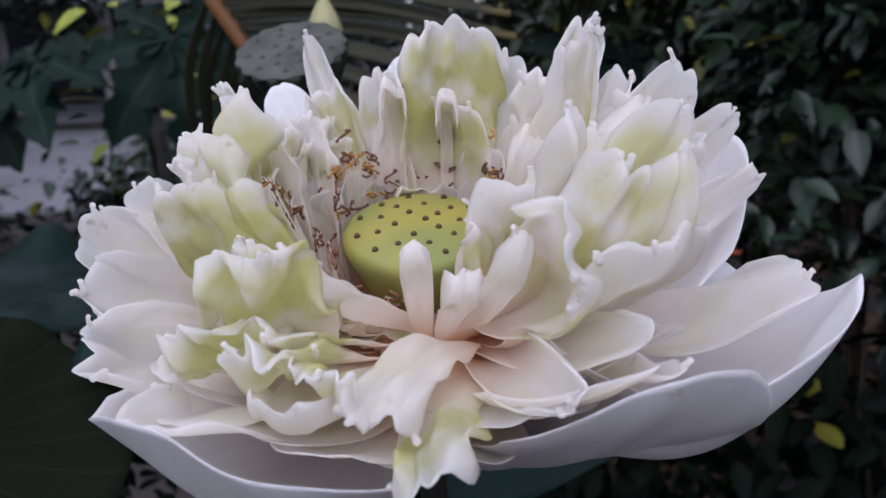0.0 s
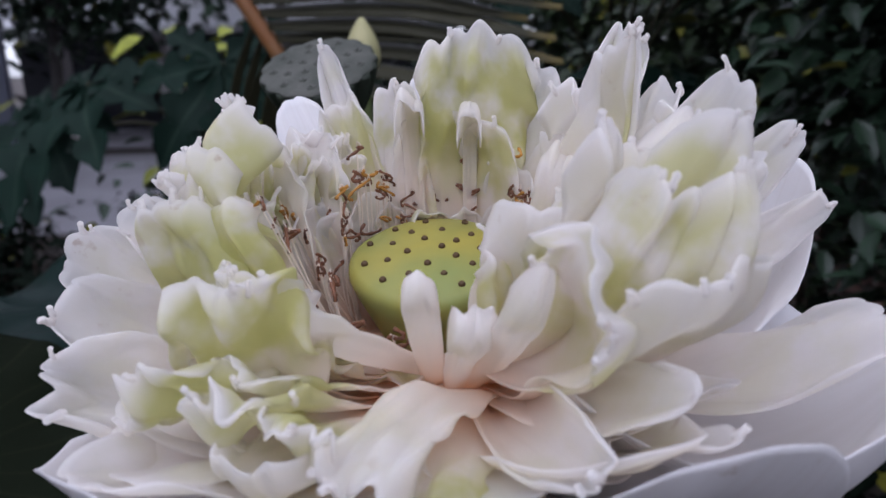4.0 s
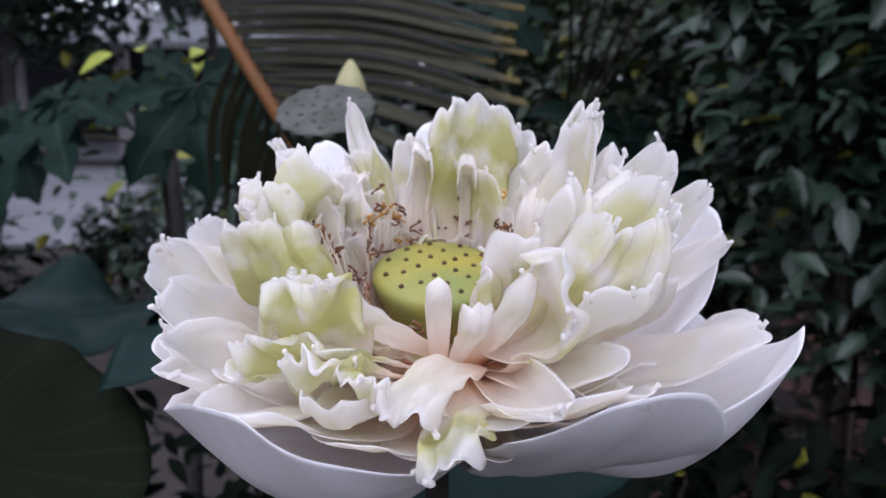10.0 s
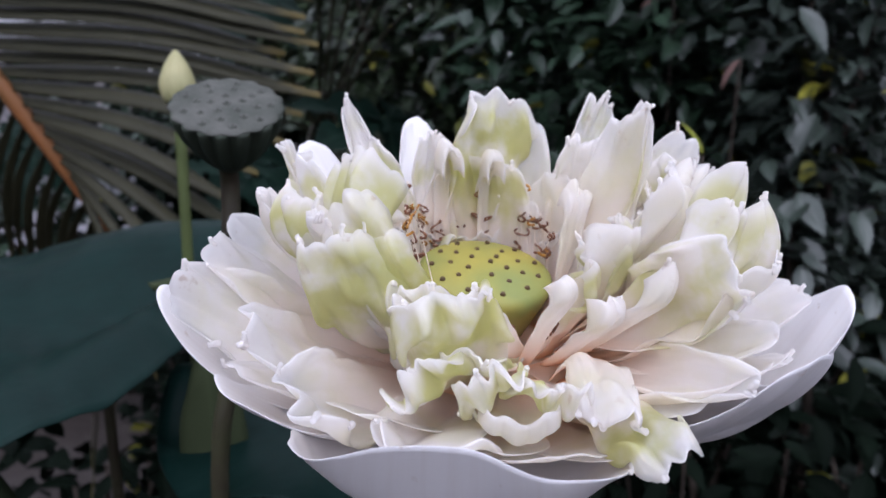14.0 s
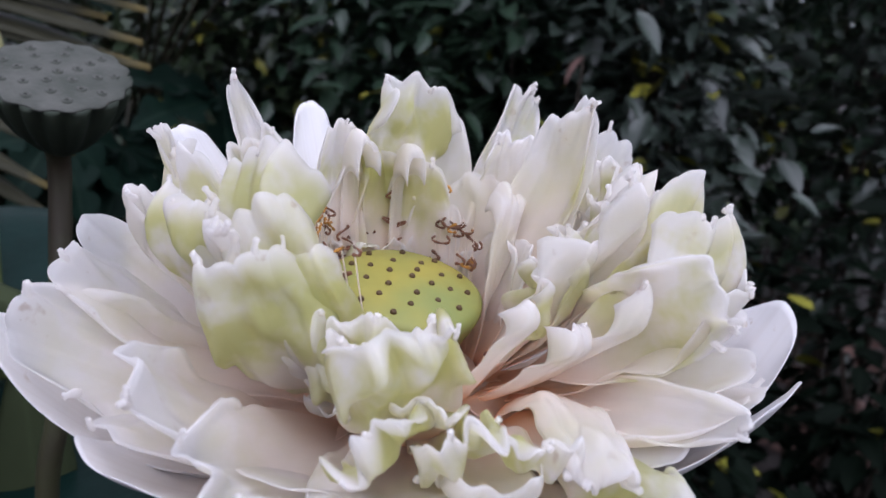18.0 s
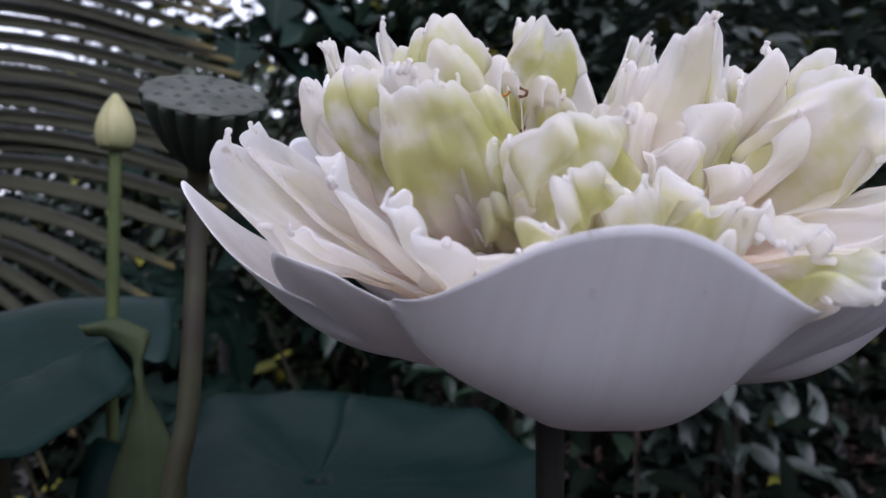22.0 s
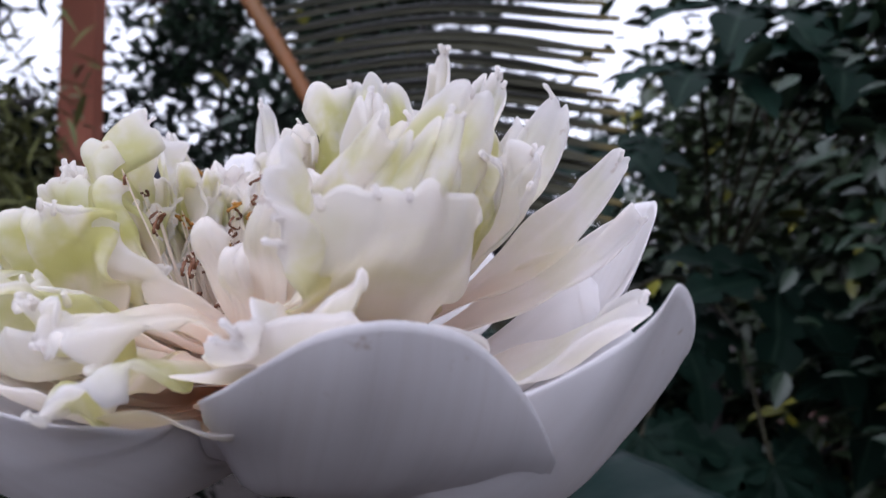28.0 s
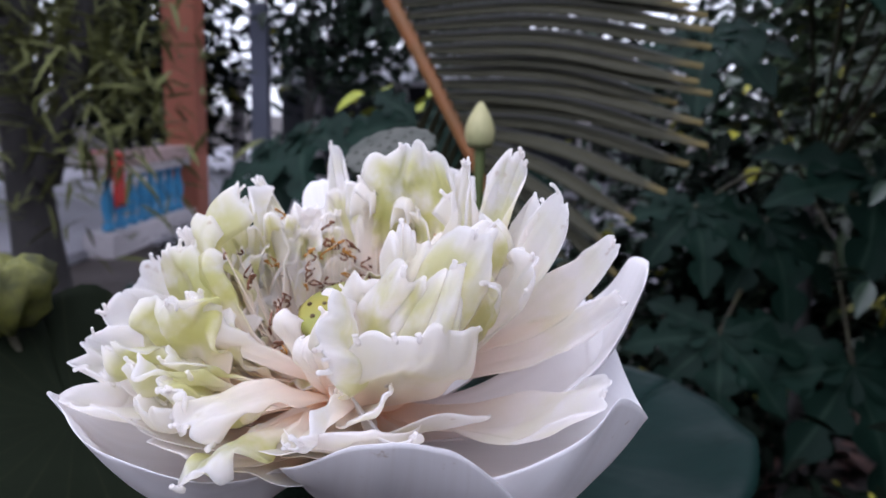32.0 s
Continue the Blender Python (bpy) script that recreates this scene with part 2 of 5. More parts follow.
M_TWIG = plain("dark_twig", (0.05, 0.035, 0.025), 0.85, 0.5, 40, 0.6, 0.002)
M_POST = plain("terracotta_painted_post", (0.36, 0.12, 0.07), 0.7, 0.35, 3, 0.3, 0.004)
M_BLUE = plain("bright_blue_paint", (0.05, 0.27, 0.50), 0.55, 0.4, 6, 0.3, 0.004)
M_CREAM = plain("whitewashed_concrete", (0.55, 0.51, 0.52), 0.85, 0.35, 5, 0.5, 0.006)
M_PINK = plain("pinkish_coping", (0.50, 0.36, 0.33), 0.8, 0.3, 5, 0.4, 0.005)
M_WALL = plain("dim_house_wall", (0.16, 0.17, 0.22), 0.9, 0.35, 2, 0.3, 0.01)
# near-black stand-in for unlit rooms: their shade is put into the colour
M_UNLIT = plain("unlit_interior_shade", (0.03, 0.032, 0.04), 0.9, 0.4, 3, 0.3, 0.01)
M_ROOF = plain("weathered_roof", (0.20, 0.10, 0.09), 0.85, 0.5, 4, 0.6, 0.02)
M_LITTER = leaf_material("dry_pinkish_leaf", (0.22, 0.13, 0.11), (0.26, 0.17, 0.14), 0.7, 0.3, 0.0, 0.6, 0.15)
M_BLOSSOM = plain("orange_red_blossom", (0.55, 0.12, 0.04), 0.5, 0.3, 60, 0.2, 0.001)
M_TIN = plain("pale_sheet_roof", (0.72, 0.72, 0.76), 0.6, 0.2, 3, 0.2, 0.01)
M_GROUND = plain("trodden_soil", (0.038, 0.029, 0.025), 0.95, 0.5, 6, 0.9, 0.03, dark=(0.070, 0.059, 0.056))
M_CONCRETE = plain("grey_concrete", (0.32, 0.31, 0.34), 0.9, 0.3, 3, 0.5, 0.01)
M_RED = plain("red_plastic", (0.55, 0.03, 0.02), 0.4, 0.2, 8, 0.1, 0.001)


# ---- mesh helpers ----
def link_mesh(name, verts, faces, mat, parent=None, label="", uvs=None, smooth=True):
    me = bpy.data.meshes.new(name)
    me.from_pydata([tuple(v) for v in verts], [], faces)
    if uvs is not None:
        layer = me.uv_layers.new(name="UVMap")
        idx = np.empty(len(me.loops), dtype=np.int32)
        me.loops.foreach_get("vertex_index", idx)
        layer.data.foreach_set("uv", np.asarray(uvs, dtype=np.float32)[idx].ravel())
    me.materials.append(mat)
    if smooth:
        me.shade_smooth()
    ob = new(name, me)
    if parent:
        ob.parent = parent
    if label:
        tagged(ob, label)
    return ob


def part(name, bm, mat, parent, label=""):
    me = bpy.data.meshes.new(name)
    bm.to_mesh(me)
    bm.free()
    me.materials.append(mat)
    ob = new(name, me)
    ob.parent = parent
    if label:
        tagged(ob, label)
    return ob


def thing(name, at, label, category, group="", kind=""):
    return tagged(at_place(new(name), at), label, category, group, kind)


def at_place(ob, at):
    ob.location = at
    return ob


def shell(P, th):
    """Vertices, faces and UVs of a closed sheet of varying thickness from a grid of points."""
    nv, nu, _ = P.shape
    du, dv = np.gradient(P, axis=1), np.gradient(P, axis=0)
    N = np.cross(du, dv)
    N /= np.maximum(np.linalg.norm(N, axis=2, keepdims=True), 1e-9)
    top, bot = P + N * th[..., None] * 0.5, P - N * th[..., None] * 0.5
    verts = np.concatenate([top.reshape(-1, 3), bot.reshape(-1, 3)])
    k = nv * nu
    i = np.arange(k).reshape(nv, nu)
    a, b, c, d = i[:-1, :-1].ravel(), i[:-1, 1:].ravel(), i[1:, 1:].ravel(), i[1:, :-1].ravel()
    faces = np.concatenate([np.stack([a, b, c, d], 1), np.stack([a, d, c, b], 1) + k])
    ring = np.concatenate([i[0, :], i[1:, -1], i[-1, -2::-1], i[-2:0:-1, 0]])
    nxt = np.roll(ring, -1)
    faces = np.concatenate([faces, np.stack([ring, ring + k, nxt + k, nxt], 1)])
    V, U = np.meshgrid(np.linspace(0, 1, nv), np.linspace(0, 1, nu), indexing="ij")
    uv = np.stack([U.ravel(), V.ravel()], 1)
    return verts, faces.tolist(), np.concatenate([uv, uv])


def tube(path, radii, sides=8, cap=True):
    """A swept tube along a list of points."""
    path = [Vector(p) for p in path]
    verts, faces = [], []
    ref = Vector((0.31, 0.77, 0.55))
    for i, p in enumerate(path):
        t = (path[min(i + 1, len(path) - 1)] - path[max(i - 1, 0)]).normalized()
        x = t.cross(ref).normalized()
        y = t.cross(x)
        for k in range(sides):
            a = 2 * math.pi * k / sides
            verts.append(p + (x * math.cos(a) + y * math.sin(a)) * radii[i])
    for i in range(len(path) - 1):
        for k in range(sides):
            q = (k + 1) % sides
            faces.append((i * sides + k, i * sides + q, (i + 1) * sides + q, (i + 1) * sides + k))
    if cap:
        faces.append(tuple(range(sides))[::-1])
        faces.append(tuple((len(path) - 1) * sides + k for k in range(sides)))
    return verts, faces


def spline(points, n):
    """n points on a smooth curve through the given ones."""
    pts = [Vector(p) for p in points]
    pts = [2 * pts[0] - pts[1]] + pts + [2 * pts[-1] - pts[-2]]
    out = []
    for j in range(n):
        s = j / (n - 1) * (len(pts) - 3)
        i = min(int(s), len(pts) - 4)
        t = s - i
        a, b, c, d = pts[i:i + 4]
        out.append(0.5 * (2 * b + (c - a) * t + (2 * a - 5 * b + 4 * c - d) * t * t + (3 * b - a - 3 * c + d) * t ** 3))
    return out


def box(size, at=(0, 0, 0), bevel=0.0):
    bm = bmesh.new()
    bmesh.ops.create_cube(bm, size=1, matrix=Matrix.Translation(at) @ Matrix.Diagonal((*size, 1)))
    if bevel:
        bmesh.ops.bevel(bm, geom=bm.edges[:], offset=bevel, segments=2, affect="EDGES")
    return bm


def lathe(profile, sides=24):
    verts, faces = [], []
    for r, z in profile:
        for k in range(sides):
            a = 2 * math.pi * k / sides
            verts.append((r * math.cos(a), r * math.sin(a), z))
    for i in range(len(profile) - 1):
        for k in range(sides):
            q = (k + 1) % sides
            faces.append((i * sides + k, i * sides + q, (i + 1) * sides + q, (i + 1) * sides + k))
    faces.append(tuple(range(sides))[::-1])
    faces.append(tuple((len(profile) - 1) * sides + k for k in range(sides)))
    return verts, faces


# ---- the lotus flower ----
AXIS = np.array((-0.009, 0.203, 0.0))
flower = thing("lotus_flower", (0, 0, 0), "fully open white double lotus bloom with ragged green-tinged petals", "flower")


def fade(x, a, b):
    t = np.clip((x - a) / (b - a), 0, 1)
    return t * t * (3 - 2 * t)


def petal(tip, width, mat=M_WHITE, belly=0.14, cup=0.25, twist=0.0, wide=0.62, foot=0.3, end=0.7, rounding=0.3, power=3.0, ragged=0.0,
          nubs=(), curl=0.0, ruffle=0.0, waves=3.0, roll=0.0, base=None, reach=0.019, low=1.221, thick=0.00048, seed=0, dense=1.0, label="", lean=0.0, face=38.0, skew=0.0):
    """One petal from the foot of the flower to its tip. belly: outward sag of the spine; cup: how far the sides rise;
    curl: the tip bends in (plus) or out (minus); nubs: knobs on the rim as (place across, length, breadth)."""
    rng = np.random.RandomState(seed)
    T = np.array(tip, dtype=float)
    rel = T - AXIS
    az = math.atan2(rel[1], rel[0]) + radians(lean)
    radial, tang = np.array((math.cos(az), math.sin(az), 0)), np.array((-math.sin(az), math.cos(az), 0))
    B = np.array(base) if base is not None else AXIS + radial * reach + np.array((0, 0, low))
    L = np.linalg.norm(T - B)
    d = (T - B) / L
    side = tang - d * tang.dot(d)
    side /= np.linalg.norm(side)
    nrm = np.cross(d, side)
    C = (B + T) / 2 - nrm * belly * L
    a = radians(twist + face * math.cos(az))
    nu, nv = int(15 * dense) | 1, int(24 * dense)
    V, U = np.meshgrid(np.linspace(0, 1, nv), np.linspace(-1, 1, nu), indexing="ij")
    u1 = U[0]
    if ragged and face:
        rounding, power, end, wide = min(rounding, 0.2), max(power, 3.6), max(end, 0.9), max(wide, 0.66)
    rim = 1 - rounding * np.abs(u1) ** power
    if ragged:
        f = rng.uniform(0.5, 1.0, 5)
        ph = rng.uniform(0, 6.28, 5)
        rim = rim + (1.5 if ragged > 0.035 else 0.8) * ragged * sum(f[k] * np.sin(u1 * (2.2 + 2.0 * k) + ph[k]) / (1 + 0.45 * k) for k in range(5)) * 0.45
        rim = rim + min(1.0, ragged / 0.025) * 0.035 * min(1.0, width / 0.03) * np.array([noise.noise((x * 3.4, seed * 2.3, 0.7)) + 0.7 * noise.noise((x * 7.5, seed * 2.3, 5.7)) for x in u1])
    for u0, hgt, br in nubs:
        rim = rim + (0.7 if ragged else 1.0) * hgt * np.exp(-((u1 - u0) / br) ** 2)
    S = V * rim[None, :]
    rise = np.sin(np.clip(S / wide, 0, 1) * math.pi / 2) ** (1.7 if face == 0 else 1.15)
    fall = 1 - (1 - end) * np.clip((S - wide) / (1 - wide), 0, 1.4) ** 2
    W = width * 0.5 * (foot + (1 - foot) * rise) * fall
    W = W * (1 + skew * np.minimum(U, 0))
    wob = 0.20 if ragged > 0.035 else 0.13 if ragged > 0.014 else 0.05
    edge_l = np.array([noise.noise((y * 6.5, seed * 1.7, 3.1)) + 0.5 * noise.noise((y * 15.0, seed * 1.1, 1.1)) for y in np.linspace(0, 1, nv)])
    edge_r = np.array([noise.noise((y * 6.5, seed * 1.7, 9.4)) + 0.5 * noise.noise((y * 15.0, seed * 1.1, 7.1)) for y in np.linspace(0, 1, nv)])
    W = W * (1 + wob * np.where(U < 0, edge_l[:, None], edge_r[:, None]) * np.abs(U) * fade(S, 0.2, 0.5))
    s3 = S[..., None]
    sp = (1 - s3) ** 2 * B + 2 * s3 * (1 - s3) * C + s3 ** 2 * T
    tg = 2 * (1 - s3) * (C - B) + 2 * s3 * (T - C)
    tg /= np.linalg.norm(tg, axis=2, keepdims=True)
    tw = a * fade(S, 0.05, 0.6)
    sd = side[None, None] * np.cos(tw)[..., None] + np.cross(tg, np.broadcast_to(side, tg.shape)) * np.sin(tw)[..., None]
    nn = np.cross(tg, sd)
    nn /= np.linalg.norm(nn, axis=2, keepdims=True)
    lift = cup * W * U ** 2 * (1 - (1.5 if ragged else 0.7) * fade(S, 0.5, 1.0))
    ph = rng.uniform(0, 6.28, 4)
    lift = lift + ruffle * W * (np.abs(U) ** 1.5 * fade(S, 0.25, 0.8)) * np.sin(S * waves * 6.28 + np.sign(U) * ph[0] + ph[1])
    lift = lift + ruffle * 0.55 * W * fade(S, 0.45, 1.0) * np.sin(U * waves * 2.1 + ph[2])
    lift = lift + roll * W * np.clip((np.abs(U) - 0.55) / 0.45, 0, 1) ** 2 * fade(S, 0.2, 0.6)
    lift = lift + curl * L * np.clip((V - 0.72) / 0.28, 0, 1) ** 2
    und = np.array([[noise.noise((x * 1.3 + seed * 7.1, y * 2.6, seed * 0.37)) for x in u1] for y in np.linspace(0, 1, nv)])
    lift = lift + und * width * (0.10 if ragged > 0.018 else 0.05) * fade(S, 0.1, 0.5)
    fold = np.array([noise.noise((x * 2.6 + seed * 5.3, seed * 0.77, 2.2)) for x in u1])
    lift = lift + fold[None, :] * width * (0.07 if ragged else 0.025) * fade(S, 0.05, 0.4)
    edge = np.clip((np.maximum(np.abs(U), V) - 0.62) / 0.38, 0, 1)
    if ragged:
        pk = np.array([[noise.noise((x * 4.2 + seed * 3.3, y * 6.0, seed * 0.91)) for x in u1] for y in np.linspace(0, 1, nv)])
        lift = lift + pk * width * min(0.26, ragged * 8.0) * edge * fade(S, 0.3, 0.7)
    P = sp + sd * (U * W)[..., None] + nn * lift[..., None]
    bend = np.clip((V - 0.8) / 0.2, 0, 1) ** 2 * abs(curl) * L * 0.5
    P = P - tg * bend[..., None]
    thin = np.minimum(1, np.minimum(1 - np.abs(U), 1 - V) / 0.10)
    if ragged:
        # swollen, knobbly rim
        lump = np.array([[noise.noise((x * 7.0 + seed, y * 11.0, seed * 0.53)) for x in u1] for y in np.linspace(0, 1, nv)])
        th = thick * (1 + edge ** 2 * np.clip(0.45 + 2.0 * lump, 0, 2.0)) * (0.55 + 0.45 * np.sqrt(thin))
    else:
        th = thick * (0.22 + 0.78 * np.sqrt(thin))
    verts, faces, uv = shell(P, th)
    if ragged > 0.01:
        # small fleshy horns along the rim
        vs, us = [verts], [uv]
        k0 = len(verts)
        for _ in range(rng.randint(1, 4) if ragged > 0.035 else rng.randint(0, 5)):
            if rng.rand() < 0.7:
                i, j = nv - 1, rng.randint(1, nu - 1)
            else:
                i, j = rng.randint(int(nv * 0.7), nv - 1), rng.choice((0, nu - 1))
            p, out = P[i, j], tg[i, j] * 0.8 + sd[i, j] * U[i, j] * 0.7 + nn[i, j] * rng.uniform(-0.2, 0.9)
            ln, r0 = rng.uniform(0.0007, 0.0022), rng.uniform(0.0006, 0.0011)
            bendv = nn[i, j] * rng.uniform(-0.4, 1.2) + sd[i, j] * rng.uniform(-0.6, 0.6)
            path = [p - out * 0.0008, p + out * ln * 0.3, p + out * ln * 0.7 + bendv * ln * 0.25, p + out * ln + bendv * ln * 0.6]
            tv, tf = tube(spline(path, 6), [r0 * 0.7, r0, r0 * 0.8, r0 * 0.8, r0 * 1.05, r0 * 0.5], 6)
            vs.append(np.array(tv))
            us.append(np.tile((0.5, 0.995), (len(tv), 1)))
            faces = faces + [tuple(q + k0 for q in face_) for face_ in tf]
            k0 += len(tv)
        verts, uv = np.concatenate(vs), np.concatenate(us)
    return link_mesh("petal", verts, faces, mat, flower, label, uv)


# broad outer petals
def outer(seed, low, tip, w, belly, cup, rnd, pw, foot, wide, lean=0, twist=0, skew=0.0, end=0.94):
    """A broad, boat-shaped outer petal."""
    petal(tip, w, M_OUTER, belly, cup, twist, wide, foot, end, rnd, pw, 0, (), 0.0, 0.04, 1.0, low=low, reach=0.006, thick=0.0008, seed=seed, dense=2.6, face=0, lean=lean, skew=skew)


outer(100, 1.200, (0.0885, 0.1500, 1.2450), 0.120, 0.511, 1.0, 0.37, 1.75, 0.26, 0.52, 14.0, -9.0, skew=0.27, end=0.60)
outer(101, 1.196, (0.0455, 0.122, 1.2402), 0.0630, 0.38, 0.168, 0.234, 2.51, 0.28, 0.708, 11.3, -20.6, end=0.86)
outer(102, 1.199, (-0.0564, 0.1154, 1.2342), 0.0900, 0.484, 0.637, 0.225, 2.13, 0.244, 0.627, -12.3, 4.5, skew=0.10, end=0.80)
outer(108, 1.203, (0.001, 0.140, 1.2135), 0.036, 0.20, 0.2, 0.30, 2.6, 0.40, 0.62)
outer(103, 1.199, (-0.1078, 0.2198, 1.245), 0.05, 0.31, 0.37, 0.43, 2.14, 0.22, 0.75, -14.6, -9.1)
outer(104, 1.199, (-0.0947, 0.18, 1.2290), 0.046, 0.25, 0.35, 0.3, 2.6, 0.22, 0.66, 0, 0)
outer(105, 1.199, (0.084, 0.23, 1.266), 0.066, 0.4, 0.3, 0.25, 3.0, 0.22, 0.66, 0, 0)
outer(106, 1.199, (-0.06, 0.264, 1.264), 0.06, 0.36, 0.4, 0.3, 2.8, 0.22, 0.66, 0, 0)
outer(107, 1.199, (0.015, 0.28, 1.258), 0.07, 0.38, 0.4, 0.3, 2.8, 0.22, 0.66, 0, 0)

# the inner petals
def smooth_noise(x, y, z):
    return noise.noise((float(x), float(y), float(z)))


def spot(x, y, z):
    """A place inside the bloom, in millimetres from a point under its front."""
    return np.array((x * 0.001, 0.2 + y * 0.001, 1.2 + z * 0.001))


def frill(left, right, mat=M_WHITE, sag=0.12, wide=1.15, neck=0.45, top=0.08, rag=0.03, crimp=0.10, roll=0.0, tip=0.0, cup=0.15, horns=2, foot=None,
          reach=0.020, low=1.2225, peak=0.68, seed=0, thick=0.00050, lean=0.0, up=False, fold=0.05, dense=1.0, label=""):
    """A fleshy inner petal between its foot and the two corners of its upper rim. sag: outward bow of the spine; wide, neck: breadth of its
    middle and of its foot against the rim; top: how far the rim is vaulted; rag, crimp: uneven outline and ruffles; roll, tip: turned-in sides and tip in radians."""
    rng = np.random.RandomState(1000 + seed)
    A, B = spot(*left), spot(*right)
    T = (A + B) / 2
    rel = T - AXIS
    az = math.atan2(rel[1], rel[0]) + radians(lean)
    F = spot(*foot) if foot is not None else np.array((AXIS[0] + reach * math.cos(az), AXIS[1] + reach * math.sin(az), low))
    span = np.linalg.norm(T - F)
    d = (T - F) / span
    half = np.linalg.norm(B - A) / 2
    side_t = (B - A) / (2 * half)
    side_t = side_t - d * side_t.dot(d) * 0.7
    side_t /= np.linalg.norm(side_t)
    hub = np.array((AXIS[0], AXIS[1], 1.30)) - (F + T) / 2
    if up:
        hub = np.array((0, 0, 1.0))
    inner = np.cross(side_t, d)
    flip = 1.0 if inner.dot(hub) > 0 else -1.0
    rad_f = (F - AXIS) * (1, 1, 0)
    rad_f = rad_f / max(np.linalg.norm(rad_f), 1e-6)
    side_f = np.array((-rad_f[1], rad_f[0], 0.0))
    if side_f.dot(side_t) < 0:
        side_f = -side_f
    C = (F + T) / 2 - inner * flip * sag * span
    nu, nv = int(32 * dense) | 1, int(34 * dense)
    u1, v1 = np.linspace(-1, 1, nu), np.linspace(0, 1, nv)
    V, U = np.meshgrid(v1, u1, indexing="ij")
    waver = np.array([smooth_noise(x * 1.3, seed * 2.3, 0.7) + 0.45 * smooth_noise(x * 3.1, seed * 2.3, 5.7) for x in u1]) * (0.6 + 0.4 * min(1.0, half / 0.008))
    # rounded lobes along the rim, which bend to and fro in turn
    pace, start, ruffled = rng.uniform(2.0, 3.2) * (0.5 + half / 0.012), rng.uniform(0, 3.14), min(1.0, rag / 0.035)
    pace = min(pace, 7.5)
    swing = np.sin(u1 * pace * 1.57 + start + 0.8 * waver)
    rim = 1 + top * 0.7 * (1 - np.abs(u1) ** 2.4) - 0.10 * np.abs(u1) ** 8 + rag * 2.0 * waver + min(0.035, rag) * (np.abs(swing) ** 0.8 - 0.7)
    S = V * rim[None, :]
    grow = np.where(S < peak, neck + (wide - neck) * np.sin(np.clip(S / peak, 0, 1) * math.pi / 2) ** 1.2, wide + (1 - wide) * fade(S, peak, 1.02))
    W = half * grow
    el = np.array([smooth_noise(y * 5.0, seed * 1.7, 3.1) + 0.4 * smooth_noise(y * 11.0, seed * 1.1, 1.1) for y in v1])
    er = np.array([smooth_noise(y * 5.0, seed * 1.7, 9.4) + 0.4 * smooth_noise(y * 11.0, seed * 1.1, 7.1) for y in v1])
    W = W * (1 + min(0.30, rag * 7.0) * np.where(U < 0, el[:, None], er[:, None]) * np.abs(U) * fade(S, 0.25, 0.6))
    W = W * (1 + (0.16 * ruffled - 0.10) * np.clip((V - 0.75) / 0.25, 0, 1) ** 1.6)
    # turned-in sides
    bend = np.clip((np.abs(U) - 0.62) / 0.38, 0, 1)
    ang = roll * bend * fade(S, 0.15, 0.6)
    safe = np.where(np.abs(ang) > 1e-3, ang, 1.0)
    run_u = np.sign(U) * (np.minimum(np.abs(U), 0.62) + 0.38 * bend * np.where(np.abs(ang) > 1e-3, np.sin(ang) / safe, 1.0))
    lift = W * 0.38 * bend * np.where(np.abs(ang) > 1e-3, (1 - np.cos(ang)) / safe, 0.0)
    # turned-in tip
    turn_v = np.clip((V - 0.78) / 0.22, 0, 1)
    phi = tip * turn_v
    safe = np.where(np.abs(phi) > 1e-3, phi, 1.0)
    ext = 0.78 + 0.22 * (math.sin(min(abs(tip), 1.57)) / min(abs(tip), 1.57) if abs(tip) > 1e-3 else 1.0)
    along = np.where(V > 0.78, 0.78 + 0.22 * turn_v * np.where(np.abs(phi) > 1e-3, np.sin(phi) / safe, 1.0), V) * rim[None, :] / ext
    lift = lift + span * 0.22 * turn_v * np.where(np.abs(phi) > 1e-3, (1 - np.cos(phi)) / safe, 0.0)
    s3 = along[..., None]
    spine = (1 - s3) ** 2 * F + 2 * s3 * (1 - s3) * C + s3 ** 2 * T
    tang = 2 * (1 - s3) * (C - F) + 2 * s3 * (T - C)
    tang /= np.linalg.norm(tang, axis=2, keepdims=True)
    k = fade(along, 0.05, 0.75)[..., None]
    sd = side_f * (1 - k) + side_t * k
    sd = sd - tang * np.sum(sd * tang, axis=2, keepdims=True)
    sd /= np.linalg.norm(sd, axis=2, keepdims=True)
    nn = np.cross(sd, tang) * flip
    nn /= np.linalg.norm(nn, axis=2, keepdims=True)
    edge = np.clip((np.maximum(np.abs(U), V) - 0.55) / 0.45, 0, 1)
    lift = lift + cup * W * U ** 2 * (1 - 0.6 * fade(S, 0.6, 1.0))
    folds = np.array([smooth_noise(x * 1.2 + seed * 5.3, seed * 0.77, 2.2) for x in u1])
    soft = np.array([[smooth_noise(x * 1.2 + seed * 7.1, y * 2.4, seed * 0.37) for x in u1] for y in v1])
    puck = np.array([[smooth_noise(x * 2.0 + seed * 3.3, y * 5.5, seed * 0.91) + 0.2 * smooth_noise(x * 4.0, y * 7.0, seed * 0.41) for x in u1] for y in v1])
    knead = np.array([[smooth_noise(x * 2.4 + seed * 2.1, y * 5.0, seed * 0.23) for x in u1] for y in v1])
    size = min(half * wide, 0.016)
    lift = lift + size * (folds[None, :] * fold * 2.0 * fade(S, 0.05, 0.4) * (1 - 0.5 * edge) + soft * 0.30 * fade(S, 0.1, 0.5) + knead * min(0.16, crimp * 1.8) * fade(S, 0.2, 0.6) + puck * crimp * 6.0 * edge * fade(S, 0.25, 0.7))
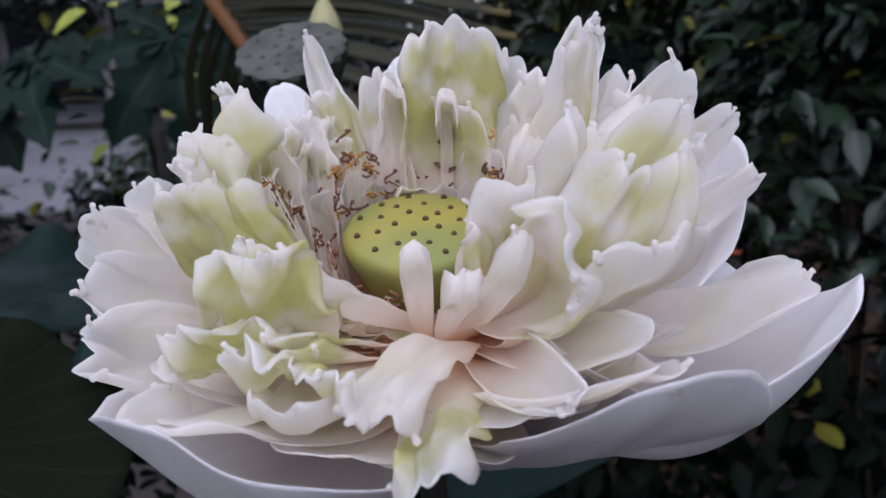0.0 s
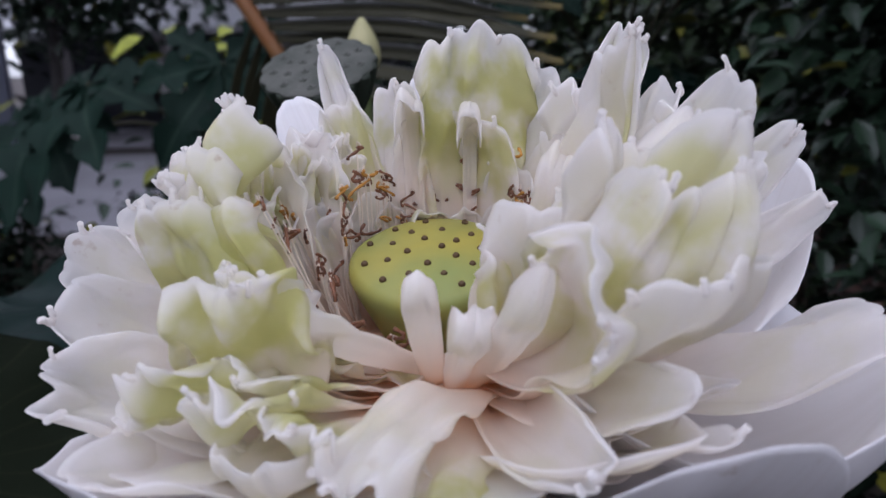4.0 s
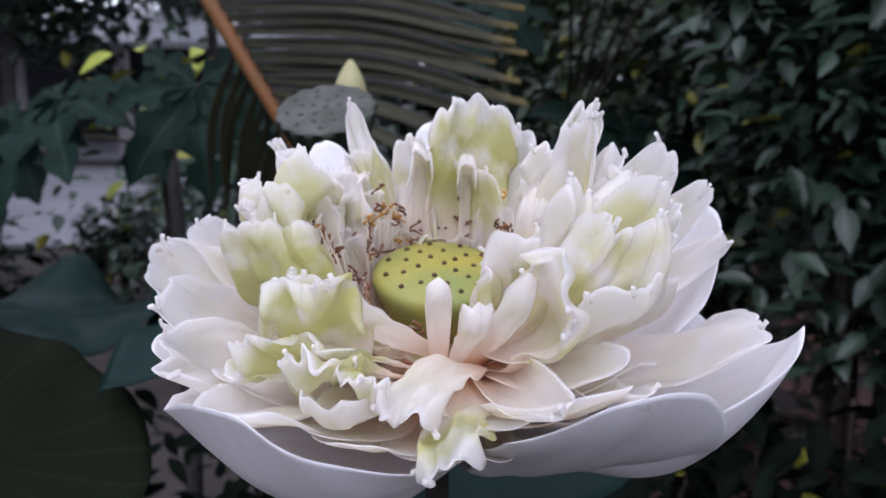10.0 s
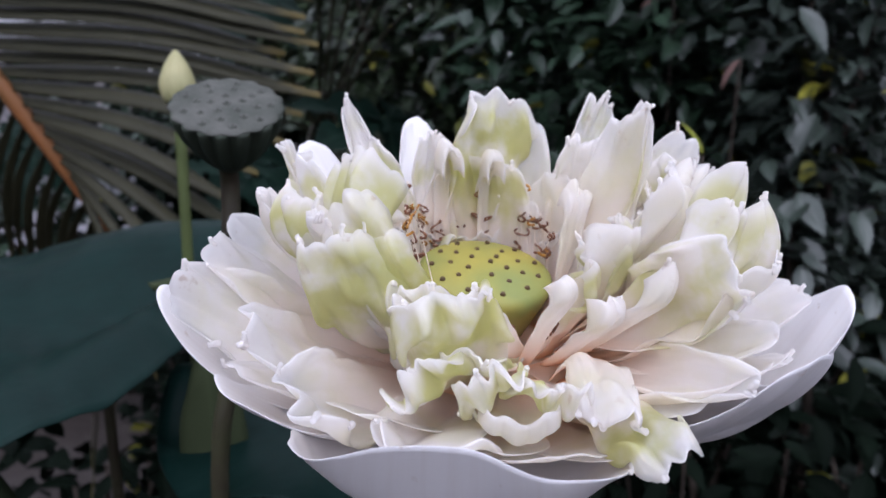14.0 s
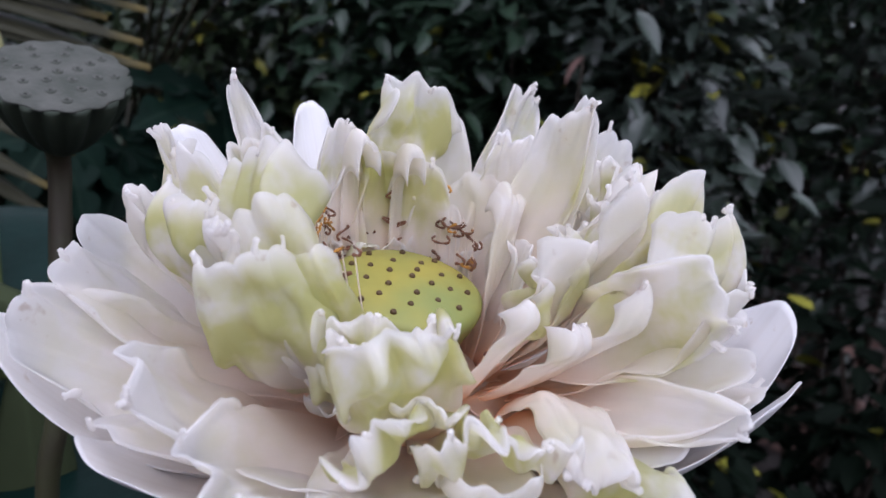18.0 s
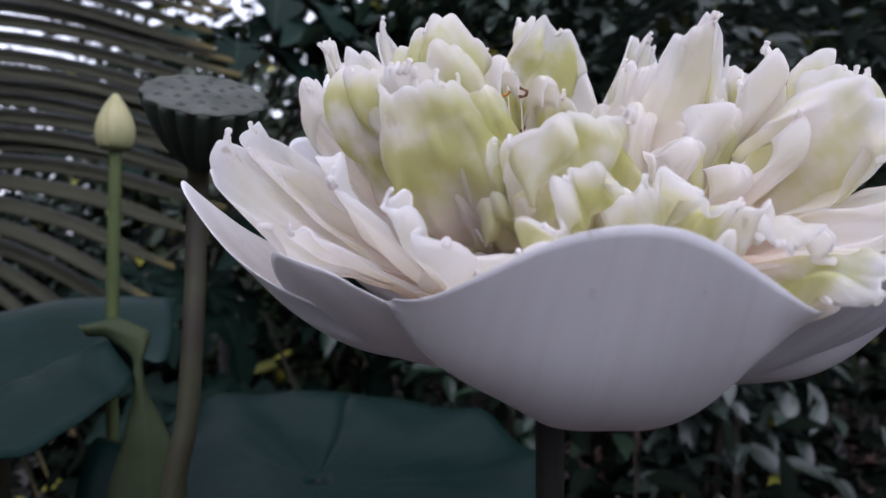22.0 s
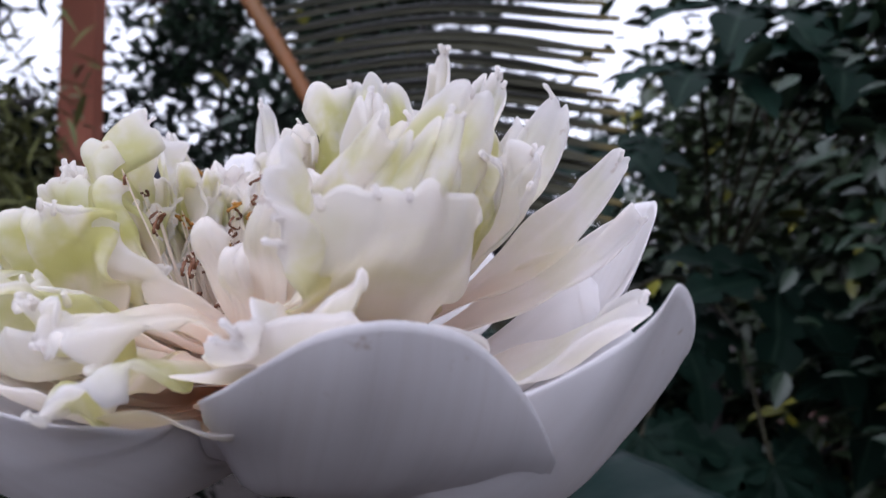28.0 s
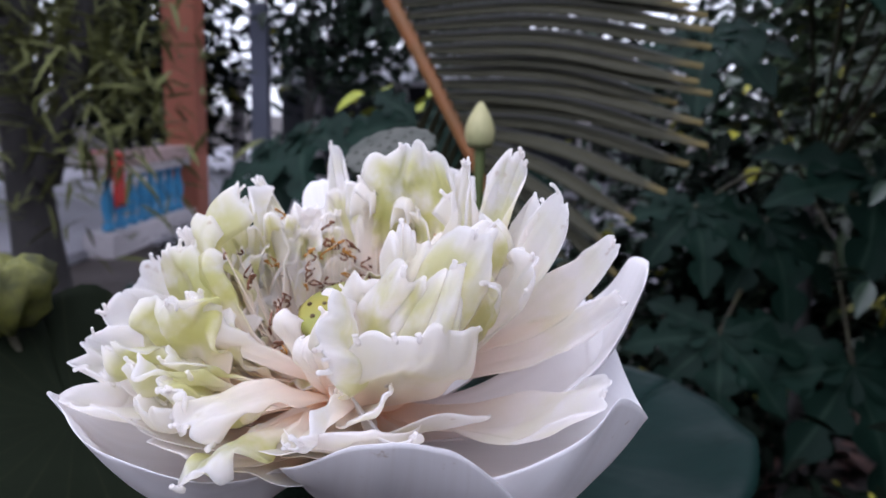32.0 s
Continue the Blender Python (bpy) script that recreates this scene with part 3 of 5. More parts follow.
    lift = lift + size * ruffled * (0.16 * swing[None, :] * fade(V, 0.76, 1.0) + 0.16 * np.sin(V * 15 + np.sign(U) * start) * np.clip((np.abs(U) - 0.5) / 0.5, 0, 1) * fade(V, 0.3, 0.7))
    P = spine + sd * (run_u * W)[..., None] + nn * lift[..., None]
    lump = np.array([[smooth_noise(x * 6.0 + seed, y * 9.0, seed * 0.53) for x in u1] for y in v1])
    thin = np.minimum(1, np.minimum(1 - np.abs(U), 1 - V) / 0.06)
    rimmed = np.clip((np.maximum(np.abs(U), V) - 0.80) / 0.20, 0, 1) * fade(V, 0.3, 0.6)
    th = thick * (1 + (0.5 + 14 * min(rag, 0.06)) * rimmed ** 2 * np.clip(0.8 + 1.6 * lump, 0.2, 2.2)) * (0.5 + 0.5 * np.sqrt(thin))
    verts, faces, uv = shell(P, th)
    vs, us, k0 = [verts], [uv], len(verts)
    for _ in range((horns * 2 + 1) // 3):
        # fleshy knobs on the rim
        if rng.rand() < 0.75:
            i, j = nv - 1, rng.randint(1, nu - 1)
        else:
            i, j = rng.randint(int(nv * 0.7), nv - 1), rng.choice((0, nu - 1))
        out = tang[i, j] * 0.8 + sd[i, j] * U[i, j] * 0.5 + nn[i, j] * rng.uniform(-0.3, 0.8)
        ln, r0 = rng.uniform(0.0008, 0.0030), rng.uniform(0.0005, 0.0009)
        veer = nn[i, j] * rng.uniform(-0.5, 1.2) + sd[i, j] * rng.uniform(-0.6, 0.6)
        q = P[i, j]
        path = [q - out * 0.0016, q + out * ln * 0.2, q + out * ln * 0.7 + veer * ln * 0.2, q + out * ln + veer * ln * 0.55]
        tv, tf = tube(spline(path, 8), [r0 * m for m in (0.9, 1.25, 1.1, 0.85, 0.8, 0.95, 1.0, 0.45)], 8)
        vs.append(np.array(tv))
        us.append(np.tile((0.5, 0.995), (len(tv), 1)))
        faces = faces + [tuple(a + k0 for a in face_) for face_ in tf]
        k0 += len(tv)
    return link_mesh("petal", np.concatenate(vs), faces, mat, flower, label, np.concatenate(us))


HEART = (-9, -17, 23)
# upright ring behind the receptacle
frill((-13, 26.8, 99), (16.5, 30.3, 97.5), M_LIME, 0.10, 1.05, 0.55, 0.05, 0.035, 0.10, 0.5, 0.7, horns=3, seed=1, dense=1.4)
frill((4, 33, 91), (25, 29, 90), M_WHITE, 0.10, 1.1, 0.6, 0.06, 0.02, 0.06, seed=2, horns=1)
frill((-24.5, 30, 84), (-13, 27, 86), M_GREEN, 0.10, 1.2, 0.8, 0.06, 0.03, 0.10, 0.6, 0.5, seed=3)
frill((-20.5, 25.5, 86), (-11.5, 26, 86), M_WHITE, 0.08, 0.62, 0.5, 0.10, 0.02, 0.05, 0.8, 2.4, horns=0, seed=4)
frill((-3.5, 25.5, 84), (4.0, 25.5, 84), M_WHITE, 0.08, 0.50, 0.45, 0.08, 0.01, 0.04, 0.6, 2.6, horns=0, seed=5)
frill((-45, 49, 93), (-38, 47.5, 93.5), M_WHITE, 0.10, 1.9, 1.3, 0.06, 0.03, 0.10, 0.5, 0.4, horns=2, peak=0.55, seed=6)
frill((-45, 47, 78), (-30, 41, 85), M_GREEN, 0.12, 1.1, 0.7, 0.05, 0.04, 0.10, 0.3, 0.5, seed=7)
frill((-62, 51, 74), (-44, 57, 79), M_OUTER, 0.14, 1.1, 0.5, 0.16, 0.006, 0.02, horns=0, seed=8)
frill((-22, 58, 84), (-4, 60, 84), M_OUTER, 0.14, 1.1, 0.5, 0.16, 0.006, 0.02, horns=0, seed=9)
frill((-69.5, 31, 83), (-65, 33, 84), M_GREEN, 0.12, 2.7, 1.8, 0.05, 0.015, 0.06, 0.4, 0.3, horns=2, peak=0.5, seed=10)
frill((35.5, 22.5, 99), (47.5, 18.3, 99.5), M_GREEN, 0.12, 1.15, 1.0, 0.02, 0.03, 0.10, 0.8, 0.3, horns=5, seed=11, dense=1.2)
frill((31, -2.5, 93), (37.5, -18.5, 92), M_WHITE, 0.12, 1.2, 0.8, 0.05, 0.02, 0.05, 0.3, 0.2, horns=2, seed=12)
frill((36, -9, 96), (38.5, -16, 95), M_GREEN, 0.12, 1.7, 1.0, 0.07, 0.015, 0.04, 0.6, 0.4, horns=1, peak=0.6, seed=13)
frill((17, -3, 72), (26, -5, 74), M_WHITE, 0.02, 0.8, 0.4, 0.05, 0.04, 0.10, 0.5, 2.2, horns=2, seed=14)
frill((24, 14, 84), (34, 8, 83), M_WHITE, 0.10, 1.0, 0.8, 0.04, 0.05, 0.12, 0.4, 1.0, seed=15)
# ruffled petals on the left side
frill((-64, 4, 78), (-51, -18.7, 81.5), M_LIME, 0.22, 1.0, 0.45, 0.10, 0.03, 0.08, 0.5, 1.1, seed=20, dense=1.2)
frill((-66.5, 32, 77), (-63, 13, 78), M_GREEN, 0.16, 1.0, 0.5, 0.10, 0.035, 0.09, 0.4, 0.4, seed=21)
frill((-70, -17, 66), (-54, -25, 76), M_LIME, 0.24, 1.0, 0.5, 0.08, 0.03, 0.08, 0.4, 0.9, seed=22)
frill((-77, -20, 58), (-59, -31, 60.5), M_LIME, 0.24, 1.25, 0.55, 0.12, 0.03, 0.09, 0.7, 0.8, horns=4, seed=23, dense=1.4)
frill((-61, -27, 63), (-47.5, -29.5, 65.5), M_LIME, 0.20, 1.1, 0.6, 0.05, 0.03, 0.08, 0.5, 1.5, seed=24)
frill((-80, 25, 67), (-75.5, 27.5, 68.5), M_WHITE, 0.14, 2.4, 1.8, 0.06, 0.02, 0.06, 0.5, 1.2, horns=1, peak=0.45, seed=25)
frill((-76, 12, 66), (-70, -4, 68), M_LIME, 0.18, 1.1, 0.6, 0.10, 0.04, 0.11, 0.5, 0.9, horns=3, seed=26)
frill((-60, 26, 66), (-50, 14, 70), M_WHITE, 0.12, 1.2, 0.7, 0.06, 0.03, 0.08, 0.3, 0.6, seed=27)
frill((-50, 34, 72), (-40, 26, 74), M_WHITE, 0.10, 1.2, 0.7, 0.06, 0.03, 0.08, 0.3, 0.4, seed=28)
frill((-58, 6, 56), (-50, -10, 57), M_LIME, 0.12, 1.2, 0.6, 0.06, 0.04, 0.10, 0.4, 0.8, seed=29)
# broad white petals that lie out to the left
LOW = dict(reach=0.014, low=1.213)
frill((-86, 42, 52), (-69, 46, 57), M_WHITE, 0.16, 1.25, 0.5, 0.16, 0.006, 0.02, horns=0, seed=30, **LOW)
frill((-101, -5, 42), (-95.5, 12, 55.5), M_WHITE, 0.22, 1.35, 0.5, 0.05, 0.022, 0.04, 0.2, horns=5, seed=31, dense=1.3, **LOW)
frill((-94, 10, 55), (-83, 29, 58), M_WHITE, 0.20, 1.2, 0.5, 0.06, 0.02, 0.04, 0.2, horns=3, seed=32, **LOW)
frill((-90.5, -37, 41.5), (-84, -15, 46), M_WHITE, 0.20, 1.35, 0.45, 0.06, 0.016, 0.03, 0.1, horns=4, seed=33, dense=1.3, **LOW)
frill((-76, -54, 29), (-84, -42, 42.5), M_WHITE, 0.16, 1.45, 0.6, 0.03, 0.022, 0.06, 0.9, horns=5, seed=34, dense=1.3, **LOW)
frill((-86, -30, 30), (-88, -10, 33), M_WHITE, 0.16, 1.2, 0.5, 0.10, 0.01, 0.03, horns=1, seed=35, **LOW)
# ruffles in front, left of the heart
frill((-56, -54, 50), (-36, -60, 58), M_LIME, 0.10, 1.25, 0.6, 0.06, 0.05, 0.14, 0.4, 0.8, horns=4, foot=(-32, -34, 22), seed=40, dense=1.4)
frill((-61, -61, 35), (-47.5, -65, 43.5), M_LIME, 0.04, 1.15, 0.7, 0.05, 0.06, 0.16, 0.4, 0.9, horns=5, foot=(-24, -22, 21), seed=41, dense=1.3)
frill((-47, -68, 35), (-33, -71, 40), M_LIME, 0.02, 1.15, 0.7, 0.06, 0.06, 0.16, 0.5, 0.8, horns=4, foot=(-19, -26, 21), seed=42, dense=1.3)
frill((-34, -73, 38), (-19, -77, 32), M_LIME, 0.00, 1.2, 0.7, 0.04, 0.06, 0.16, 0.5, 0.6, horns=3, foot=(-15, -28, 21), seed=43, dense=1.2)
frill((-41, -49, 47), (-34.5, -54, 49.5), M_WHITE, 0.02, 1.5, 1.1, 0.10, 0.015, 0.04, 0.7, 1.4, cup=0.5, horns=1, foot=HEART, seed=44, up=True)
frill((-46, -52, 41), (-33, -60, 40), M_LIME, 0.06, 1.0, 0.6, 0.06, 0.03, 0.08, 0.4, 0.4, foot=(-14, -21, 22), seed=45, up=True)
frill((-52, -36, 50), (-42, -45, 52), M_LIME, 0.10, 1.1, 0.7, 0.06, 0.05, 0.12, 0.5, 1.2, horns=3, foot=(-24, -12, 23), seed=46)
frill((-42.5, -73.5, 25.5), (-25, -72, 25.2), M_WHITE, -0.08, 1.1, 0.7, 0.03, 0.012, 0.04, 0.2, 1.6, horns=1, foot=(-14, -26, 19), seed=47, up=True)
frill((-68, -57, 28), (-46, -70, 26), M_WHITE, 0.06, 1.1, 0.5, 0.10, 0.006, 0.02, horns=0, foot=(-18, -18, 17), seed=48, up=True)
# the folded flap and its neighbours in front
frill((-21, -78, 38), (-8, -83, 35), M_WHITE, -0.24, 1.15, 0.95, 0.04, 0.035, 0.12, -1.2, -1.2, cup=-0.3, horns=4, foot=(0, -34, 26), seed=50, dense=1.3, up=True)
frill((-12.5, -85, 24), (-1, -94, 30.5), M_GREEN, -0.06, 1.15, 0.8, 0.04, 0.035, 0.10, -1.2, -0.5, cup=-0.3, horns=3, foot=(1, -38, 25), seed=51, dense=1.3, up=True)
frill((-10.8, -49.5, 52), (-4.6, -49, 52.5), M_WHITE, -0.04, 1.15, 0.8, 0.12, 0.01, 0.03, 0.7, 2.6, cup=0.4, horns=0, foot=(-8, -24, 24), seed=52)
frill((-1.0, -53, 45), (7.0, -56, 47), M_WHITE, 0.05, 1.1, 0.7, 0.10, 0.03, 0.10, 0.9, 2.2, cup=0.4, horns=2, foot=(-2, -27, 24), seed=53)
frill((19.5, -85, 31.5), (25, -79.5, 37.5), M_WHITE, 0.00, 1.7, 1.2, 0.06, 0.012, 0.04, 1.3, 0.8, cup=0.5, horns=3, foot=(4, -34, 24), seed=54, up=True)
frill((32, -75, 38), (37.5, -66, 45), M_WHITE, 0.06, 1.35, 0.8, 0.12, 0.008, 0.02, 0.3, 0.3, horns=1, foot=(2, -30, 25), seed=55, dense=1.2)
frill((20, -58, 64), (29, -79, 60), M_GREEN, 0.16, 1.15, 0.55, 0.12, 0.02, 0.05, 0.8, 0.7, horns=4, foot=(2, -24, 24), seed=56, dense=1.4)
frill((9.2, -61.5, 54), (15.8, -63.5, 54.5), M_WHITE, 0.06, 1.15, 1.1, 0.10, 0.015, 0.05, 0.8, 1.5, cup=0.4, horns=1, foot=(0, -27, 24), seed=57)
frill((9, -36, 60), (26, -42, 69), M_WHITE, 0.10, 1.05, 0.6, 0.05, 0.03, 0.07, 0.3, 0.5, horns=2, foot=(4, -16, 23), seed=58, dense=1.2)
frill((27, -42, 72), (38, -43, 74), M_WHITE, 0.14, 1.2, 0.7, 0.06, 0.03, 0.08, 0.6, 1.8, horns=2, foot=(8, -12, 23), seed=59)
frill((26, -57, 69), (41, -63, 70), M_GREEN, 0.20, 1.1, 0.6, 0.06, 0.04, 0.11, 0.5, 0.9, horns=4, foot=(6, -18, 23), seed=60, dense=1.2)
frill((39, -44, 73), (53, -48, 79.5), M_GREEN, 0.20, 1.15, 0.5, 0.10, 0.025, 0.07, 0.4, 0.5, horns=2, foot=(8, -10, 23), seed=61, dense=1.2)
frill((42, -63, 69), (53, -60, 67), M_GREEN, 0.24, 1.2, 0.6, 0.06, 0.045, 0.12, 0.5, 1.0, horns=4, foot=(8, -14, 23), seed=62, dense=1.2)
frill((29, -73, 57), (57, -52, 59), M_WHITE, 0.20, 1.05, 0.45, 0.05, 0.02, 0.04, 0.3, 0.3, horns=4, foot=(8, -20, 23), seed=63, dense=1.5)
frill((38, -30, 78), (48, -34, 81), M_WHITE, 0.18, 1.2, 0.6, 0.06, 0.04, 0.10, 0.5, 0.8, horns=3, foot=(9, -6, 23), seed=64)
frill((50, -34, 72), (58, -40, 70), M_GREEN, 0.20, 1.3, 0.6, 0.06, 0.05, 0.12, 0.5, 0.8, horns=3, foot=(10, -8, 23), seed=65)
# smooth fan on the right
frill((55, 6, 84), (66.5, -6.8, 81.5), M_WHITE, 0.14, 1.25, 0.7, 0.08, 0.02, 0.03, horns=2, seed=70, dense=1.2)
frill((70, 9, 74), (79.8, 2, 69), M_WHITE, 0.16, 1.35, 0.7, 0.08, 0.02, 0.03, horns=2, seed=71, dense=1.2)
frill((79, -1.5, 62), (81, -8.5, 57), M_WHITE, 0.20, 2.3, 1.6, 0.04, 0.012, 0.03, 0.5, horns=2, peak=0.55, seed=72, dense=1.2)
frill((26, -74, 33), (46, -67, 36), M_WHITE, 0.20, 1.1, 0.5, 0.08, 0.012, 0.03, horns=1, seed=77, dense=1.2, up=True, **LOW)
frill((-67, -66, 33), (-45, -80, 28), M_WHITE, 0.20, 1.15, 0.5, 0.08, 0.010, 0.03, horns=1, seed=78, dense=1.2, up=True, **LOW)
frill((80, -22, 42), (79, -46, 37), M_WHITE, 0.16, 1.15, 0.5, 0.06, 0.012, 0.03, horns=2, seed=74, dense=1.2, up=True, **LOW)
frill((45, 22, 82), (54, 10, 84), M_WHITE, 0.14, 1.3, 0.7, 0.08, 0.02, 0.04, 0.2, 0.2, seed=75)
frill((52, -14, 72), (62, -26, 70), M_WHITE, 0.16, 1.2, 0.6, 0.06, 0.035, 0.09, 0.4, 0.5, horns=3, seed=76)
petal((0.0330, 0.1180, 1.2390), 0.036, M_WHITE, 0.18, 0.35, 0, 0.64, 0.35, 0.85, 0.28, 2.6, 0.0, ((0.3, 0.03, 0.05),), 0.03, 0.05, 1.5, seed=38, dense=1.6, low=1.213, reach=0.014, face=0)
petal((0.014, 0.123, 1.2290), 0.034, M_WHITE, 0.10, 0.2, 0, 0.66, 0.5, 0.9, 0.25, 2.8, 0.0, (), 0.02, 0.05, 1.5, seed=39, dense=1.4, low=1.222, reach=0.024, face=0)
# lower layers in front
for k, (tip, w) in enumerate([((-0.026, 0.122, 1.2235), 0.036), ((-0.002, 0.123, 1.2205), 0.037), ((-0.044, 0.131, 1.2250), 0.036), ((0.022, 0.132, 1.2260), 0.036), ((0.046, 0.147, 1.2360), 0.040), ((-0.066, 0.149, 1.2290), 0.038)]):
    petal(tip, w, M_WHITE, 0.14, 0.12, 0, 0.68, 0.35, 0.92, 0.24, 3, 0.0, (), 0.01, 0.02, 1.0, low=1.209, reach=0.012, seed=50 + k, dense=1.5, face=0)

# small ragged petaloids that fill the rings: azimuth, reach and height of the crown
CROWN = ((-180, 0.070, 1.264), (-150, 0.066, 1.260), (-125, 0.058, 1.248), (-105, 0.052, 1.238), (-80, 0.050, 1.238), (-65, 0.058, 1.250), (-45, 0.066, 1.268), (-20, 0.058, 1.284), (10, 0.056, 1.286), (40, 0.048, 1.288), (90, 0.033, 1.292), (120, 0.044, 1.286), (150, 0.060, 1.276), (180, 0.070, 1.264))
ca, cr, cz = zip(*CROWN)
for k in range(40):
    rng = random.Random(3000 + k)
    if k % 2:
        continue
    az = -180 + 360 * ((k * 0.618034) % 1.0)
    s = rng.choice((0.45, 0.52, 0.60, 0.68)) + rng.uniform(-0.04, 0.04)
    r, z = np.interp(az, ca, cr) * (0.35 + 0.65 * s), 1.226 + (np.interp(az, ca, cz) - 1.226) * s
    if -150 < az < -40 or (-160 < az < -60 and s > 0.6) or (-175 < az < -125) or (-70 < az < -15 and s > 0.45) or (-15 <= az < 25 and s > 0.62):
        continue
    tip = (AXIS[0] + r * math.cos(radians(az)), AXIS[1] + r * math.sin(radians(az)), z)
    back = 20 < az < 160
    petal(tip, rng.uniform(0.009, 0.014) if back else rng.uniform(0.012, 0.021), M_GREEN if rng.random() < 0.5 else M_WHITE, 0.16, rng.uniform(0.1, 0.4), rng.uniform(-35, 35), rng.uniform(0.66, 0.8), 0.45, 0.95, 0.14, 4,
          0.0 if back else rng.uniform(0.02, 0.08), ((rng.uniform(-0.6, 0.6), 0.05, 0.2),), rng.uniform(0.0, 0.2), rng.uniform(0.06, 0.2), 2.0, seed=200 + k, dense=1.3)

# small crumpled petaloids in three clusters: azimuth, reach and height ranges in millimetres, and how many
for g, (a0, a1, r0, r1, z0, z1, count) in enumerate(((196, 244, 36, 62, 34, 50, 15), (-62, -4, 42, 62, 56, 76, 12), (160, 198, 42, 64, 50, 68, 10), (128, 165, 36, 52, 58, 76, 6))):
    for k in range(count):
        rng = random.Random(8000 + 100 * g + k)
        q = (k + 0.5) / count
        az, f = a0 + (a1 - a0) * ((k * 0.618034) % 1.0), min(1.0, max(0.0, q + rng.uniform(-0.1, 0.1)))
        r, z, w = r0 + (r1 - r0) * f, z0 + (z1 - z0) * f + rng.uniform(-3, 3), rng.uniform(4.0, 7.5)
        tilt = az + rng.uniform(-35, 35)
        c, t = (-9 + r * math.cos(radians(az)), 3 + r * math.sin(radians(az))), (-math.sin(radians(tilt)), math.cos(radians(tilt)))
        frill((c[0] + t[0] * w, c[1] + t[1] * w, z + rng.uniform(-3, 1)), (c[0] - t[0] * w, c[1] - t[1] * w, z + rng.uniform(-3, 1)), M_GREEN if rng.random() < 0.65 else M_WHITE, rng.uniform(0.06, 0.2), rng.uniform(1.0, 1.3), 0.5,
              rng.uniform(0.04, 0.12), rng.uniform(0.03, 0.06), rng.uniform(0.10, 0.17), rng.uniform(0.2, 0.9), rng.uniform(0.3, 1.5), horns=rng.choice((1, 2, 4)), seed=500 + 40 * g + k)

# cream wall of slender petaloids round the receptacle: azimuth, reach and height of their tops in millimetres
WALL = ((-30, 33, 58), (0, 32, 66), (30, 30, 74), (60, 28, 78), (120, 29, 77), (150, 33, 70), (180, 40, 54), (215, 39, 45), (250, 31, 38))
wa, wr, wz = zip(*WALL)
for k in range(14):
    rng = random.Random(7000 + k)
    az = -30 + 280 * (k + rng.uniform(0.1, 0.9)) / 14
    r, z = np.interp(az, wa, wr) * rng.uniform(0.92, 1.12), np.interp(az, wa, wz) - rng.choice((0, 3, 6, 12, 18))
    w = rng.uniform(8.0, 12.0)
    c, t = (-9 + r * math.cos(radians(az)), 3 + r * math.sin(radians(az))), (-math.sin(radians(az)), math.cos(radians(az)))
    frill((c[0] + t[0] * w, c[1] + t[1] * w, z), (c[0] - t[0] * w, c[1] - t[1] * w, z + rng.uniform(-2, 2)), M_GREEN if rng.random() < 0.15 else M_WHITE, 0.08, rng.uniform(1.0, 1.2), 0.75, rng.uniform(0.03, 0.10),
          0.012, 0.04, rng.uniform(0.0, 0.15), rng.choice((0.0, 0.2, 0.5)), horns=rng.choice((0, 0, 1)), reach=0.0225, seed=300 + k)

# receptacle with its carpels
RC = Vector((-0.0090, 0.2040, 1.2450))
receptacle = link_mesh("receptacle", *lathe([(0.012, -0.026), (0.0145, -0.020), (0.0178, -0.012), (0.0206, -0.005), (0.0217, -0.0015), (0.0214, 0.0006), (0.0197, 0.0018), (0.012, 0.0028), (0.004, 0.0032)], 40), M_RECEPT, flower, "yellow-green receptacle with a flat top")
receptacle.matrix_local = Matrix.Translation(RC) @ Euler((radians(15), 0, 0)).to_matrix().to_4x4()
carpel_mesh = None
for ring, count in ((0.0018, 1), (0.0066, 5), (0.0118, 9), (0.0172, 11)):
    for k in range(count):
        a = 2 * math.pi * k / count + ring * 300
        x, y = ring * math.cos(a) + random.uniform(-1, 1) * 0.0006, ring * math.sin(a) + random.uniform(-1, 1) * 0.0006
        if carpel_mesh is None:
            ob = link_mesh("carpel", *lathe([(0.00092, -0.001), (0.00088, 0.0006), (0.0006, 0.0010), (0.0003, 0.0008)], 8), M_CARPEL, receptacle, "brown nub of a carpel")
            carpel_mesh = ob.data
        else:
            ob = new("carpel", carpel_mesh)
            ob.parent = receptacle
        ob.location = (x, y, 0.0031 if ring < 0.005 else 0.0029 if ring < 0.01 else 0.0024 if ring < 0.015 else 0.0020)

v, f = lathe([(0.004, -0.024), (0.012, -0.016), (0.020, -0.006), (0.0225, 0.0), (0.020, 0.003), (0.012, 0.003)], 32)
torus = link_mesh("petal_base", v, f, M_WHITE, flower, "cream fleshy base that carries the petals", [(0.5, 0.08)] * len(v))
torus.location = (-0.009, 0.203, 1.221)

